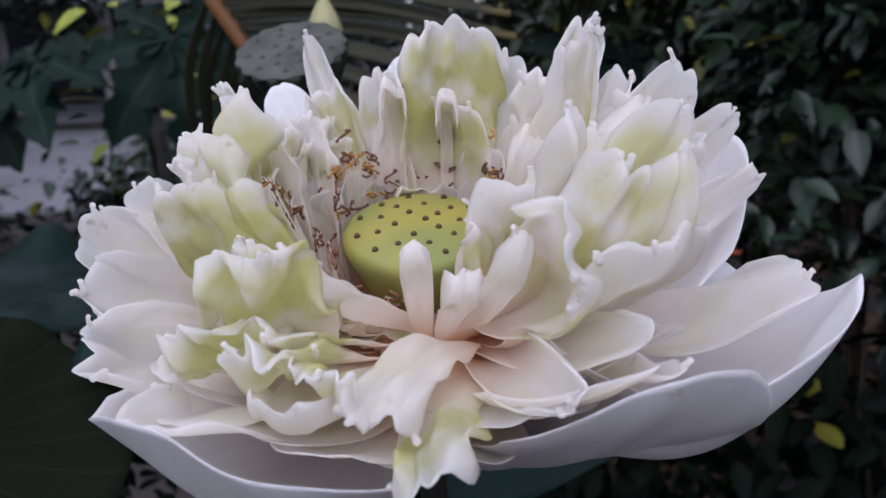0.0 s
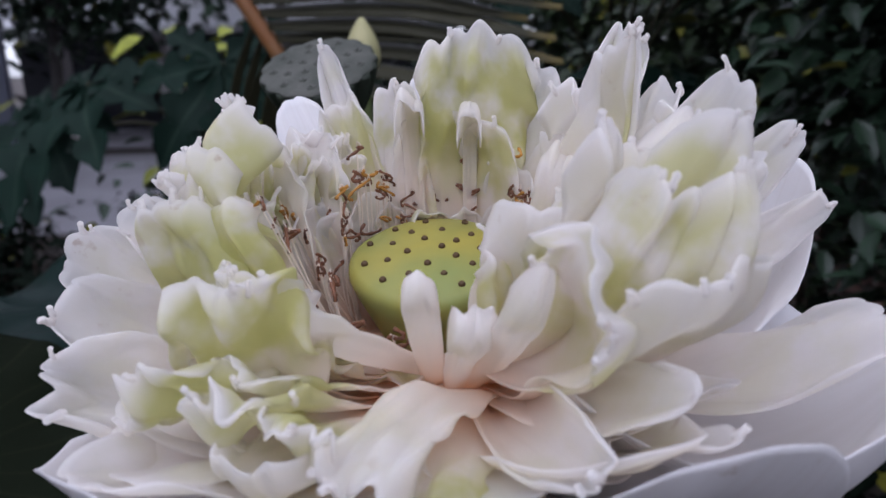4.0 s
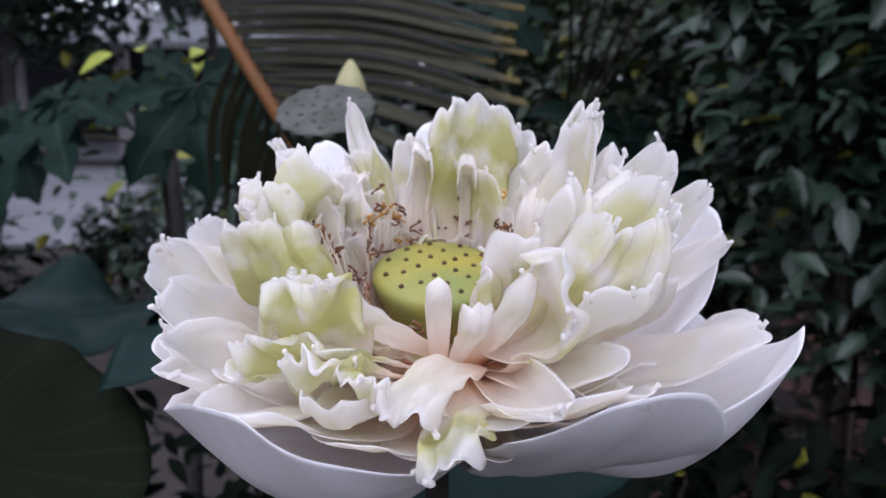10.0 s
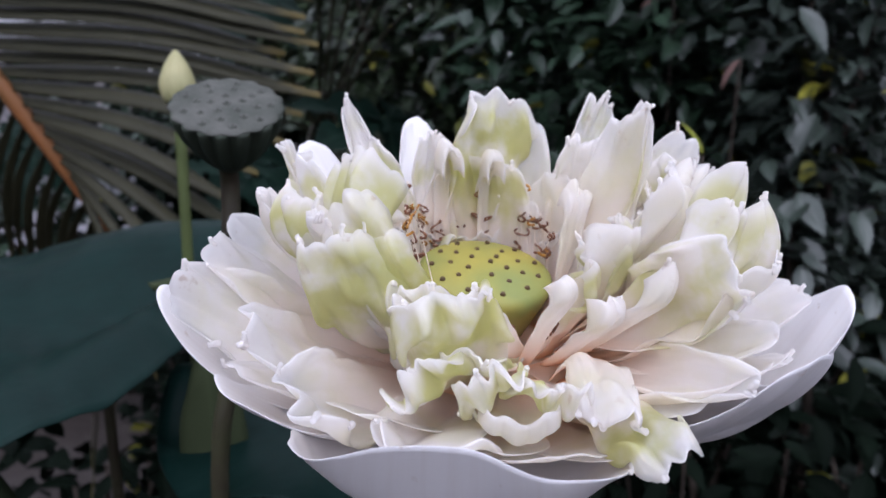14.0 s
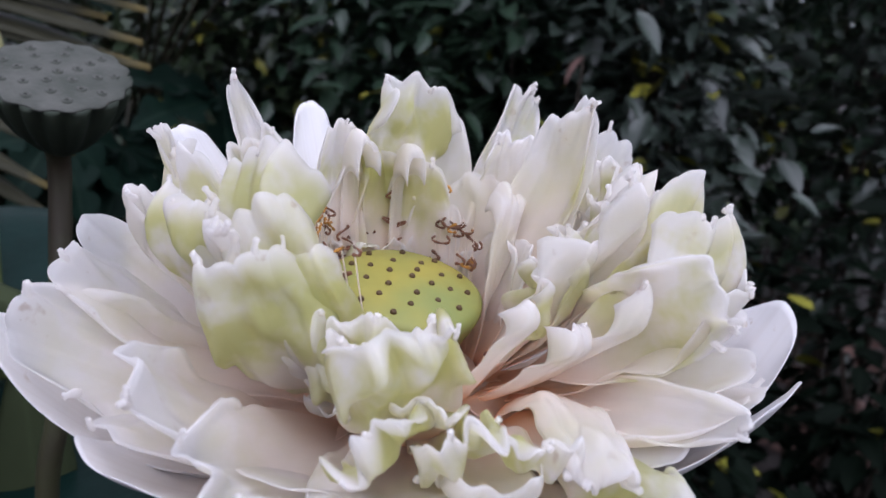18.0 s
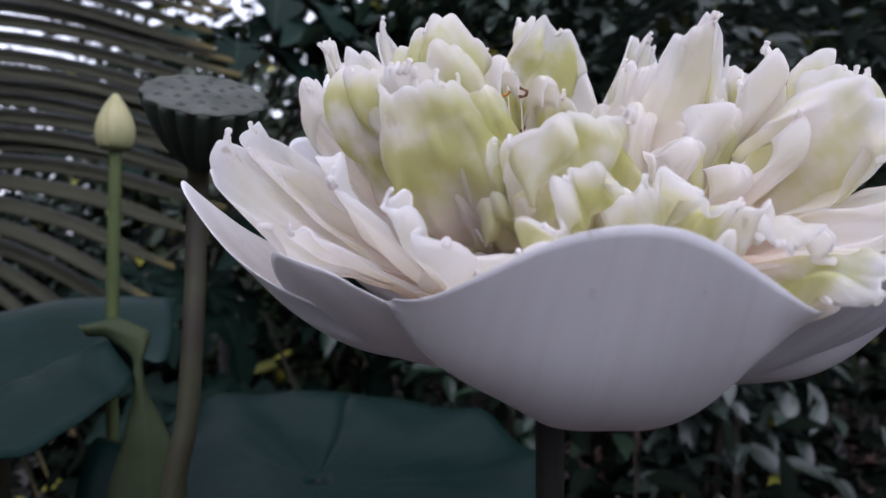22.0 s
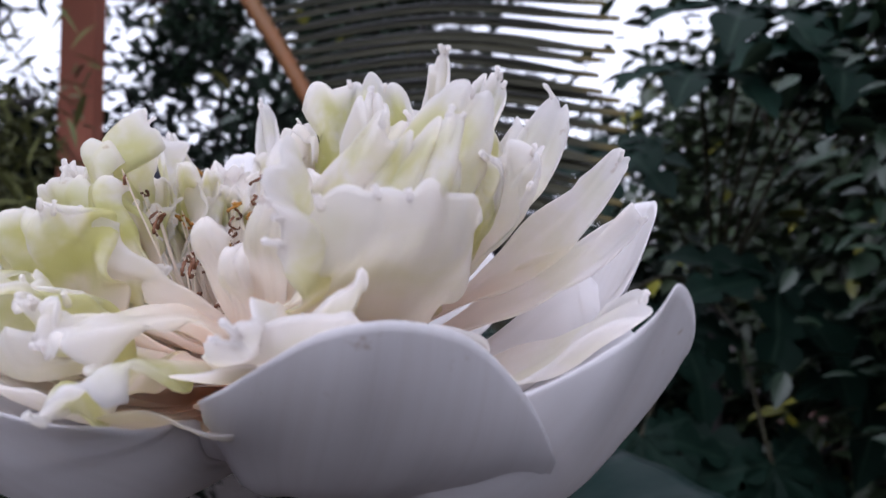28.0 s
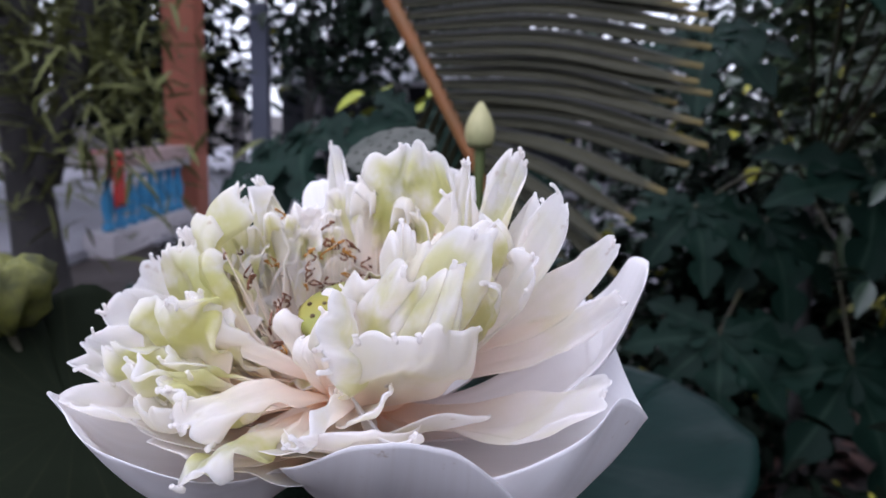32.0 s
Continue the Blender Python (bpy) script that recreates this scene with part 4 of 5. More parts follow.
# withered stamens round the receptacle
for k in range(104):
    rng = random.Random(500 + k)
    group = k % 4
    if group < 2:
        a, z = rng.uniform(0.1, 3.0), 1.249 + rng.uniform(0, 0.024) * rng.uniform(0.4, 1.0)
        r = 0.0232 + (z - 1.249) * rng.uniform(0.12, 0.25)
    elif group == 2:
        a, r = rng.uniform(2.5, 3.9), rng.uniform(0.025, 0.048)
        z = 1.240 + (r - 0.025) * 1.25 + rng.uniform(0, 0.005)
    else:
        a, r = rng.uniform(3.6, 6.5), rng.uniform(0.0245, 0.031)
        z = 1.227 + (r - 0.0245) * 0.9 + rng.uniform(0, 0.005)
    p = Vector((AXIS[0] + r * math.cos(a), AXIS[1] + r * math.sin(a), z))
    turn = rng.uniform(0, 6.28)
    size = rng.uniform(0.0018, 0.0040)
    pts = [p]
    out = Vector((math.cos(a), math.sin(a), 0)) * 0.1 + Vector((0, 0, 1))
    q = Vector((-math.sin(a), math.cos(a), 0)) * rng.choice((-1, 1)) + Vector((-math.cos(a), -math.sin(a), 0)) * rng.uniform(0, 0.5)
    for j in range(1, 7):
        turn += rng.uniform(0.4, 1.3)
        pts.append(pts[-1] + (out * math.cos(turn * 0.6) * 0.6 + q * math.sin(turn)) * size * 0.55)
    fat = rng.uniform(0.00032, 0.00048)
    v, f = tube(spline(pts, 14), [fat * (1 + 0.3 * math.sin(j * 1.7)) for j in range(14)], 6)
    stamen = link_mesh("stamen", v, f, M_ORANGE if rng.random() < 0.25 else M_DRY, flower)
    # pale filament from the foot of the flower up to the dry curl
    foot_r = 0.0215
    b0 = Vector((AXIS[0] + foot_r * math.cos(a), AXIS[1] + foot_r * math.sin(a), 1.2225))
    mid = (b0 + p) / 2 + Vector((math.cos(a), math.sin(a), 0)) * 0.0015
    v, f = tube(spline([b0, mid, p, pts[1]], 9), [fat * 0.5] * 8 + [fat * 0.7], 6)
    link_mesh("filament", v, f, M_WHITE, stamen, "cream thread of the stamen", [(0.5, 0.45)] * len(v))

stalk_path = [(-0.009, 0.203, 1.222), (-0.009, 0.203, 1.200), (-0.008, 0.203, 1.15), (-0.004, 0.206, 1.0), (0.002, 0.21, 0.6), (0.0, 0.22, -0.05)]
v, f = tube(spline(stalk_path, 30), [0.0042] * 30, 12)
link_mesh("stalk", v, f, M_STALK_DARK, flower, "dark rough flower stalk")


# ---- lotus pod, bud and leaves ----
pod = thing("lotus_pod", (0, 0, 0), "grey-green lotus seed pod on a brown stalk", "seed pod")
PC = Vector((-0.072, 0.366, 1.292))
v, f = lathe([(0.0055, -0.034), (0.008, -0.032), (0.0125, -0.028), (0.0185, -0.021), (0.0232, -0.013), (0.0262, -0.006), (0.0278, -0.001), (0.0272, 0.0008), (0.0255, 0.0004), (0.006, 0.0002)], 96)
ribs = [1 - 0.02 - 0.14 * (1 - abs(math.sin(8.0 * math.atan2(y, x) + 0.8 * math.sin(3 * math.atan2(y, x))))) ** 1.4 * min(1, (z + 0.036) / 0.02) * (1 if z < 0 else 0.5) for x, y, z in v]
v = [(x * q, y * q, z) for (x, y, z), q in zip(v, ribs)]
head = link_mesh("pod_head", v, f, M_PODSIDE, pod, "dark green ribbed conical seed head")
head.matrix_local = Matrix.Translation(PC) @ Euler((radians(28), radians(-4), 0)).to_matrix().to_4x4()
v, f = lathe([(0.0262, 0.0006), (0.0258, 0.0013), (0.022, 0.0017), (0.012, 0.0022), (0.003, 0.0024)], 96)
ribs = [1 + 0.03 * math.sin(15 * math.atan2(y, x)) * (math.hypot(x, y) / 0.026) for x, y, z in v]
link_mesh("pod_face", [(x * q, y * q, z) for (x, y, z), q in zip(v, ribs)], f, M_POD, head, "pale grey-green flat face of the pod")
seed_mesh = None
for ring, count in ((0.0, 1), (0.0075, 5), (0.0140, 8), (0.0200, 9)):
    for k in range(count):
        a = 2 * math.pi * k / count + ring * 200
        if seed_mesh is None:
            ob = link_mesh("seed", *lathe([(0.0024, -0.0012), (0.0020, 0.0002), (0.0014, 0.0007), (0.0009, 0.0006), (0.0007, 0.0)], 12), M_POD, head, "raised seed cup")
            hole_mesh = link_mesh("seed_tip", *lathe([(0.0008, -0.001), (0.0008, 0.0004), (0.0003, 0.0006)], 8), M_POD_HOLE, ob, "dark seed tip").data
            seed_mesh = ob.data
        else:
            ob = new("seed", seed_mesh)
            ob.parent = head
            new("seed_tip", hole_mesh).parent = ob
        ob.location = (ring * math.cos(a), ring * math.sin(a), 0.0024 - ring * 0.03)
v, f = tube(spline([PC + Vector((0, 0.014, -0.026)), PC + Vector((0.001, 0.020, -0.05)), (-0.078, 0.365, 1.16), (-0.088, 0.36, 1.05), (-0.09, 0.36, 0.5), (-0.08, 0.36, -0.05)], 30), [0.0052] * 2 + [0.0048] * 28, 12)
link_mesh("stalk", v, f, M_STALK, pod, "brown mottled stalk")

bud = thing("lotus_bud", (0, 0, 0), "small pale pointed lotus bud on an olive stalk", "flower bud")
BB = Vector((-0.087, 0.577, 1.290))
for k in range(6):
    a = k * 1.047 + 0.3
    nv, nu = 12, 7
    P = np.zeros((nv, nu, 3))
    for i in range(nv):
        s = i / (nv - 1)
        r = 0.0122 * math.sin(math.pi * min(1, 0.16 + 0.84 * s) ** 0.85) ** 0.8 * (1 - 0.15 * s) + 0.0003 + 0.0006 * (k % 2)
        for j in range(nu):
            ph = a + (j / (nu - 1) - 0.5) * 1.5 * (1 - 0.2 * s)
            P[i, j] = (r * math.cos(ph), r * math.sin(ph), 0.037 * s - 0.002)
    verts, faces, uv = shell(P, np.full((nv, nu), 0.0006))
    ob = link_mesh("bud_petal", verts, faces, M_BUD, bud, "pale yellow-green overlapping petal", uv)
    ob.location = BB
v, f = lathe([(0.002, -0.004), (0.009, -0.001), (0.0112, 0.004), (0.0098, 0.010), (0.004, 0.012)], 20)
ob = link_mesh("bud_core", v, f, M_BUD, bud)
ob.location = BB
v, f = tube(spline([BB + Vector((0, 0, 0.002)), BB + Vector((0, 0, -0.02)), (-0.088, 0.577, 1.15), (-0.086, 0.575, 0.9), (-0.08, 0.575, -0.05)], 24), [0.0042] * 24, 10)
link_mesh("stalk", v, f, M_STALK_BUD, bud, "olive green prickly stalk")


def lotus_leaf(centre, radius, tilt, heading, wave, droop, seed, mat=M_LOTUSLEAF, label="large dark blue-green lotus leaf with a wavy rim", calm=1.0):
    """A round leaf with a dished middle and a wavy rim on its own stalk."""
    rng = random.Random(seed)
    leaf = thing("lotus_leaf", (0, 0, 0), label, "leaf", "lotus leaves")
    nr, na = 16, 72
    ph = [rng.uniform(0, 6.28) for _ in range(4)]
    m = Matrix.Translation(centre) @ Matrix.Rotation(radians(heading), 4, "Z") @ Matrix.Rotation(radians(tilt), 4, "Y")
    P = np.zeros((nr, na + 1, 3))
    for i in range(nr):
        s = i / (nr - 1) * 0.985 + 0.015
        for j in range(na + 1):
            a = 2 * math.pi * j / na
            r = radius * s * (1 + 0.05 * math.sin(2 * a + ph[0]) * s)
            z = radius * (0.10 * s * s - droop * max(0, s - 0.55) ** 2 + wave * s ** 3 * (math.sin(3 * a + ph[1]) * 0.6 + math.sin(5 * a + ph[2]) * 0.7 + math.sin(8 * a + ph[3]) * 0.25))
            z += 0.004 * radius * math.cos(a * 20) * s
            z += calm * radius * 0.22 * max(0.0, s - 0.6) / 0.4 * math.sin(4 * a + ph[0] * 2) * abs(math.sin(2 * a + ph[2]))
            z += calm * radius * 0.26 * s * noise.noise((2.1 * s * math.cos(a), 2.1 * s * math.sin(a), seed * 3.7))
            P[i, j] = m @ Vector((r * math.cos(a), r * math.sin(a), z))
    verts, faces, uv = shell(P, np.full((nr, na + 1), 0.0007))
    link_mesh("blade", verts, faces, mat, leaf, "", uv)
    c = Vector(centre)
    v, f = tube(spline([c, c + Vector((0.002, 0, -0.05)), c + Vector((0.01, 0.01, -0.4)), Vector((c.x, c.y, -0.05))], 16), [0.004] * 16, 8)
    link_mesh("stalk", v, f, M_STALK, leaf)
    return leaf


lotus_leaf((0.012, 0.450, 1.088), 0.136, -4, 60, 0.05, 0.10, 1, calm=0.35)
# the folded leaf: its near half flops towards the water, its far half stands up and ends in a turned-back lip
folded = thing("lotus_leaf", (0, 0, 0), "blue-green lotus leaf folded over with a pale turned rim", "leaf", "lotus leaves")
FOLD = (((-0.200, 0.352, 1.136), (-0.166, 0.370, 1.140), (-0.136, 0.390, 1.141), (-0.104, 0.420, 1.151), (-0.090, 0.440, 1.160)),
        ((-0.215, 0.420, 1.146), (-0.180, 0.430, 1.148), (-0.153, 0.450, 1.154), (-0.124, 0.465, 1.166), (-0.100, 0.468, 1.176)),
        ((-0.240, 0.520, 1.122), (-0.195, 0.535, 1.124), (-0.155, 0.550, 1.128), (-0.110, 0.555, 1.136), (-0.060, 0.545, 1.150)),
        ((-0.275, 0.630, 1.150), (-0.220, 0.645, 1.152), (-0.180, 0.655, 1.162), (-0.115, 0.665, 1.176), (-0.035, 0.650, 1.178)),
        ((-0.290, 0.700, 1.152), (-0.225, 0.715, 1.154), (-0.178, 0.725, 1.162), (-0.108, 0.735, 1.172), (-0.025, 0.715, 1.172)))
bands = [spline(row, 34) for row in FOLD]
P = np.zeros((36, 34, 3))
for j in range(34):
    for i, q in enumerate(spline([band[j] for band in bands], 36)):
        P[i, j] = q + Vector((0, 0, 0.0025)) * noise.noise((i * 0.16, j * 0.13, 2.4)) + Vector((0, 0, 0.0006 * math.sin(j * 1.1)))
verts, faces, uv = shell(P, np.full((36, 34), 0.0007))
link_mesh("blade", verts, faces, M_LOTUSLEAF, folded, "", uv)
v, f = tube(spline([(-0.150, 0.545, 1.127), (-0.150, 0.545, 1.08), (-0.148, 0.55, 0.7), (-0.15, 0.55, -0.05)], 16), [0.004] * 16, 8)
link_mesh("stalk", v, f, M_STALK, folded)
# pale underside of the rim that curls over at the corner and hangs down beside the blade
crest = spline([(-0.116, 0.470, 1.182), (-0.096, 0.462, 1.186), (-0.082, 0.452, 1.180), (-0.086, 0.445, 1.166), (-0.084, 0.442, 1.150), (-0.074, 0.438, 1.128), (-0.066, 0.436, 1.105), (-0.062, 0.436, 1.060)], 30)
low = spline([(-0.112, 0.464, 1.178), (-0.100, 0.456, 1.176), (-0.092, 0.446, 1.170), (-0.091, 0.441, 1.160), (-0.092, 0.438, 1.146), (-0.098, 0.434, 1.125), (-0.104, 0.432, 1.098), (-0.104, 0.432, 1.050)], 30)
P = np.zeros((30, 9, 3))
for i in range(30):
    for j in range(9):
        u = j / 8
        P[i, j] = Vector(crest[i]).lerp(Vector(low[i]), u) + Vector((0.0, -0.005 * math.sin(math.pi * u), 0.002 * math.sin(math.pi * u))) + Vector((0, 0.002, 0.002)) * noise.noise((i * 0.35, u * 2.0, 4.4))
verts, faces, uv = shell(P, np.full((30, 9), 0.0006))
link_mesh("turned_rim", verts, faces, M_LOTUSPALE, folded, "pale yellow-green underside of the rim", uv)
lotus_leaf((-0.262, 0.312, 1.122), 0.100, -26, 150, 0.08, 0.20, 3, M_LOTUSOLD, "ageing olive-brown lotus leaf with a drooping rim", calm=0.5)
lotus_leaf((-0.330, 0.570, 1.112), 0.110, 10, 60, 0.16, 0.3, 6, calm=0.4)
# ---- palm frond behind the flower ----
frond = thing("palm_frond", (0, 0, 0), "arching palm frond with an orange-brown rachis and narrow olive leaflets", "palm frond")
RA, RB = Vector((-0.56, 1.04, 1.74)), Vector((-0.16, 1.05, 1.10))
rach = spline([RA, RA.lerp(RB, 0.33) + Vector((0.01, 0, 0.01)), RA.lerp(RB, 0.66) + Vector((0.006, 0, 0.006)), RB], 30)
v, f = tube(rach, [0.0150 - 0.006 * k / 29 for k in range(30)], 8)
link_mesh("rachis", v, f, M_RACHIS, frond, "orange-brown central rachis")
PALM_DROP, PALM_MID = 0.05, 0.018
for k in range(40):
    rng = random.Random(900 + k)
    s = k / 39
    root = RA.lerp(RB, s)
    late = max(0.0, s - 0.66)
    tipv = Vector((0.065 - late * 0.85 + rng.uniform(-0.02, 0.02), 0.90 + 0.02 * rng.random(), root.z - PALM_DROP - late * 0.70 + rng.uniform(-0.006, 0.006)))
    mid = root.lerp(tipv, 0.55) + Vector((0, -0.02, PALM_MID))
    nv, nu = 14, 5
    path = spline([root + Vector((0.004, 0.012, 0)), mid, tipv], nv)
    P = np.zeros((nv, nu, 3))
    for i, p in enumerate(path):
        w = 0.0150 * (0.55 + 0.45 * math.sin(min(1, i / 4) * 1.57)) * (1 - max(0, (i - 10) / 3) * 0.75)
        for j in range(nu):
            u = j / (nu - 1) * 2 - 1
            P[i, j] = p + Vector((0, u * w * 0.7, u * w * 0.62 + 0.004 * (1 - abs(u))))
    verts, faces, uv = shell(P, np.full((nv, nu), 0.0008))
    link_mesh("leaflet", verts, faces, M_PALM, frond, "", uv)
# the other side of the frond hangs down in deep shade
for k in range(16):
    rng = random.Random(1900 + k)
    s = 0.62 + 0.38 * k / 15
    root = RA.lerp(RB, s)
    late = max(0.0, s - 0.55)
    tipv = root + Vector((-0.06 + late * 0.08 + rng.uniform(-0.012, 0.012), 0.06 + rng.uniform(0, 0.03), -0.22 + late * 0.16 + rng.uniform(-0.02, 0.02)))
    path = spline([root + Vector((-0.004, 0.010, 0)), root.lerp(tipv, 0.45) + Vector((-0.012, -0.01, 0.01)), tipv], 12)
    P = np.zeros((12, 5, 3))
    for i, p in enumerate(path):
        w = 0.0080 * (0.5 + 0.5 * math.sin(min(1, i / 4) * 1.57)) * (1 - max(0, (i - 7) / 4) * 0.8)
        for j in range(5):
            u = j / 2 - 1
            P[i, j] = p + Vector((u * w * 0.6, u * w * 0.7, 0.004 * (1 - abs(u))))
    verts, faces, uv = shell(P, np.full((12, 5), 0.0008))
    link_mesh("leaflet", verts, faces, M_PALM, frond, "", uv)
v, f = tube(spline([RA, RA + Vector((-0.35, 0.25, 0.50)), (-1.7, 1.9, 2.75), (-2.98, 2.82, 3.05)], 24), [0.0152 + 0.0007 * k for k in range(24)], 8)
link_mesh("petiole", v, f, M_RACHIS, frond, "long bowed leaf stalk")


# ---- foliage behind ----
def leaf_blade(length, width, fold=0.25, bend=0.2, nv=7, nu=5):
    """One ovate leaf along +x as arrays."""
    P = np.zeros((nv, nu, 3))
    for i in range(nv):
        s = i / (nv - 1)
        w = width * 0.5 * max(0.02, math.sin(math.pi * s ** 0.8) ** 0.9)
        for j in range(nu):
            u = j / (nu - 1) * 2 - 1
            P[i, j] = (length * s, u * w, abs(u) * w * fold - bend * length * s * s)
    return P


def sheet(P):
    nv, nu, _ = P.shape
    i = np.arange(nv * nu).reshape(nv, nu)
    faces = np.stack([i[:-1, :-1].ravel(), i[:-1, 1:].ravel(), i[1:, 1:].ravel(), i[1:, :-1].ravel()], 1)
    V, U = np.meshgrid(np.linspace(0, 1, nv), np.linspace(0, 1, nu), indexing="ij")
    return P.reshape(-1, 3), faces, np.stack([U.ravel(), V.ravel()], 1)


def scatter_leaves(name, count, place, size, mat, parent, seed, label="", aspect=0.45):
    """Many leaves joined into one crown; place(rng) gives a point and a heading."""
    rng = random.Random(seed)
    vs, fs, us, k = [], [], [], 0
    base_v, base_f, base_u = sheet(leaf_blade(1, aspect, 0.3, 0.18))
    for _ in range(count):
        p, facing = place(rng)
        m = Euler((rng.uniform(-0.7, 0.7), rng.uniform(-0.5, 0.9), facing + rng.uniform(-1.4, 1.4))).to_matrix()
        s = size * rng.uniform(0.6, 1.25)
        vs.append(base_v @ (np.array(m).T * s) + np.array(p))
        fs.append(base_f + k)
        us.append(base_u)
        k += len(base_v)
    ob = link_mesh(name, np.concatenate(vs), np.concatenate(fs).tolist(), mat, parent, label, np.concatenate(us))
    return ob


def shrub(at, spread, height, leaves, size, seed, label, mat=M_SHRUB, low=0.1, aspect=0.45, bare=0.3):
    """A shrub: forking stems and a crown of many leaves."""
    rng = random.Random(seed)
    sh = thing("shrub", (0, 0, 0), label, "shrub", "shrubs behind the flower")
    tips = []
    for k in range(9):
        a, r = rng.uniform(0, 6.28), rng.uniform(0.1, 0.9)
        top = Vector((at[0] + spread[0] * r * math.cos(a), at[1] + spread[1] * r * math.sin(a), height * rng.uniform(0.7, 1.0)))
        root = Vector((at[0] + 0.1 * math.cos(a), at[1] + 0.1 * math.sin(a), -0.02))
        mid = root.lerp(top, 0.5) + Vector((rng.uniform(-0.06, 0.06), rng.uniform(-0.06, 0.06), 0.1))
        path = spline([root, mid, top], 14)
        v, f = tube(path, [0.012 - 0.009 * j / 13 for j in range(14)], 6)
        link_mesh("stem", v, f, M_TWIG, sh)
        tips += path[int(14 * bare):]

    def place(r):
        t = r.choice(tips)
        p = (t.x + r.gauss(0, spread[0] * 0.28), t.y + r.gauss(0, spread[1] * 0.3), max(low, t.z + r.gauss(0, height * 0.10)))
        return p, math.atan2(p[1] - at[1], p[0] - at[0])
    tagged(scatter_leaves("crown", leaves, place, size, mat, sh, seed + 1, "", aspect), kind="stuff")
    return sh


shrub((0.85, 1.25), (0.42, 0.40), 1.75, 5600, 0.058, 11, "dense shrub with small glossy dark green leaves", bare=0.72)
shrub((0.88, 0.95), (0.26, 0.2), 1.66, 2400, 0.06, 31, "leafy shrub with glossy leaves lightened for sky reflections", mat=M_GLOSSY_SKYLIT, bare=0.6)
shrub((0.35, 2.75), (0.55, 0.35), 1.3, 2600, 0.09, 33, "low leafy undergrowth with leaves darkened for deep shade", M_SHADED, 0.03)
shrub((1.45, 1.6), (0.6, 0.5), 2.4, 3400, 0.080, 12, "tall dark shrub with glossy oval leaves", mat=M_GLOSSY_SKYLIT, bare=0.6)
shrub((0.95, 2.5), (0.72, 0.5), 2.3, 3400, 0.095, 13, "tall dark shrub with glossy oval leaves", mat=M_SKYLIT)
shrub((1.9, 0.7), (0.5, 0.5), 2.2, 2400, 0.075, 15, "dense shrub with small glossy dark green leaves", mat=M_GLOSSY_SKYLIT, bare=0.55)
shrub((-0.35, 3.3), (0.7, 0.4), 1.25, 1500, 0.10, 14, "low dark shrub with oval leaves")
shrub((-1.25, 3.6), (0.5, 0.4), 1.0, 1000, 0.10, 16, "low dark shrub with oval leaves")
shrub((2.2, 3.6), (1.1, 0.6), 3.4, 3000, 0.13, 17, "tall dark thicket with broad leaves", mat=M_SKYLIT)


shrub((2.7, 1.4), (0.7, 0.6), 2.6, 2600, 0.09, 18, "tall dark shrub with glossy oval leaves")
shrub((2.4, -0.1), (0.6, 0.6), 2.2, 1800, 0.085, 19, "dense shrub with small glossy dark green leaves")
shrub((3.2, 4.4), (1.3, 0.7), 3.8, 3200, 0.15, 21, "tall dark thicket with broad leaves", mat=M_SKYLIT)
shrub((4.6, 1.2), (0.9, 0.9), 3.8, 2800, 0.15, 22, "tall dark thicket with broad leaves")
shrub((0.3, 8.5), (1.7, 0.6), 2.9, 3200, 0.20, 27, "dark hedge beyond the yard")
shrub((1.5, 6.6), (1.2, 0.6), 3.1, 3600, 0.18, 29, "dark hedge beyond the yard", mat=M_SKYLIT)
shrub((1.5, 4.6), (0.8, 0.5), 2.3, 3000, 0.13, 28, "tall dark thicket with broad leaves", mat=M_SKYLIT)
shrub((6.8, 4.8), (1.6, 1.4), 4.5, 5000, 0.20, 25, "tall dark thicket with broad leaves")
shrub((7.4, 2.0), (1.2, 1.6), 4.3, 4600, 0.20, 26, "tall dark thicket with broad leaves")
shrub((4.2, 2.6), (1.2, 0.9), 4.2, 4200, 0.14, 20, "tall dark thicket with broad leaves", mat=M_SKYLIT)
# low plants whose shade is painted into the leaf colour
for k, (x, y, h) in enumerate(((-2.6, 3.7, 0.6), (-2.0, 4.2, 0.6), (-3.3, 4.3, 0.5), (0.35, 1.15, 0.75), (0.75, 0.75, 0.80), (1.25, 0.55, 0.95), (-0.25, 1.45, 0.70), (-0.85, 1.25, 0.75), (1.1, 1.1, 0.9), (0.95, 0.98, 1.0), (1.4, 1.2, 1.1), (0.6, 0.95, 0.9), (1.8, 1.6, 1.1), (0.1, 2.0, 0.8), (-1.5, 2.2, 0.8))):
    shrub((x, y), (0.28, 0.26), h, 620, 0.07, 70 + 2 * k, "low leafy undergrowth with leaves darkened for deep shade", M_SHADED, 0.03)


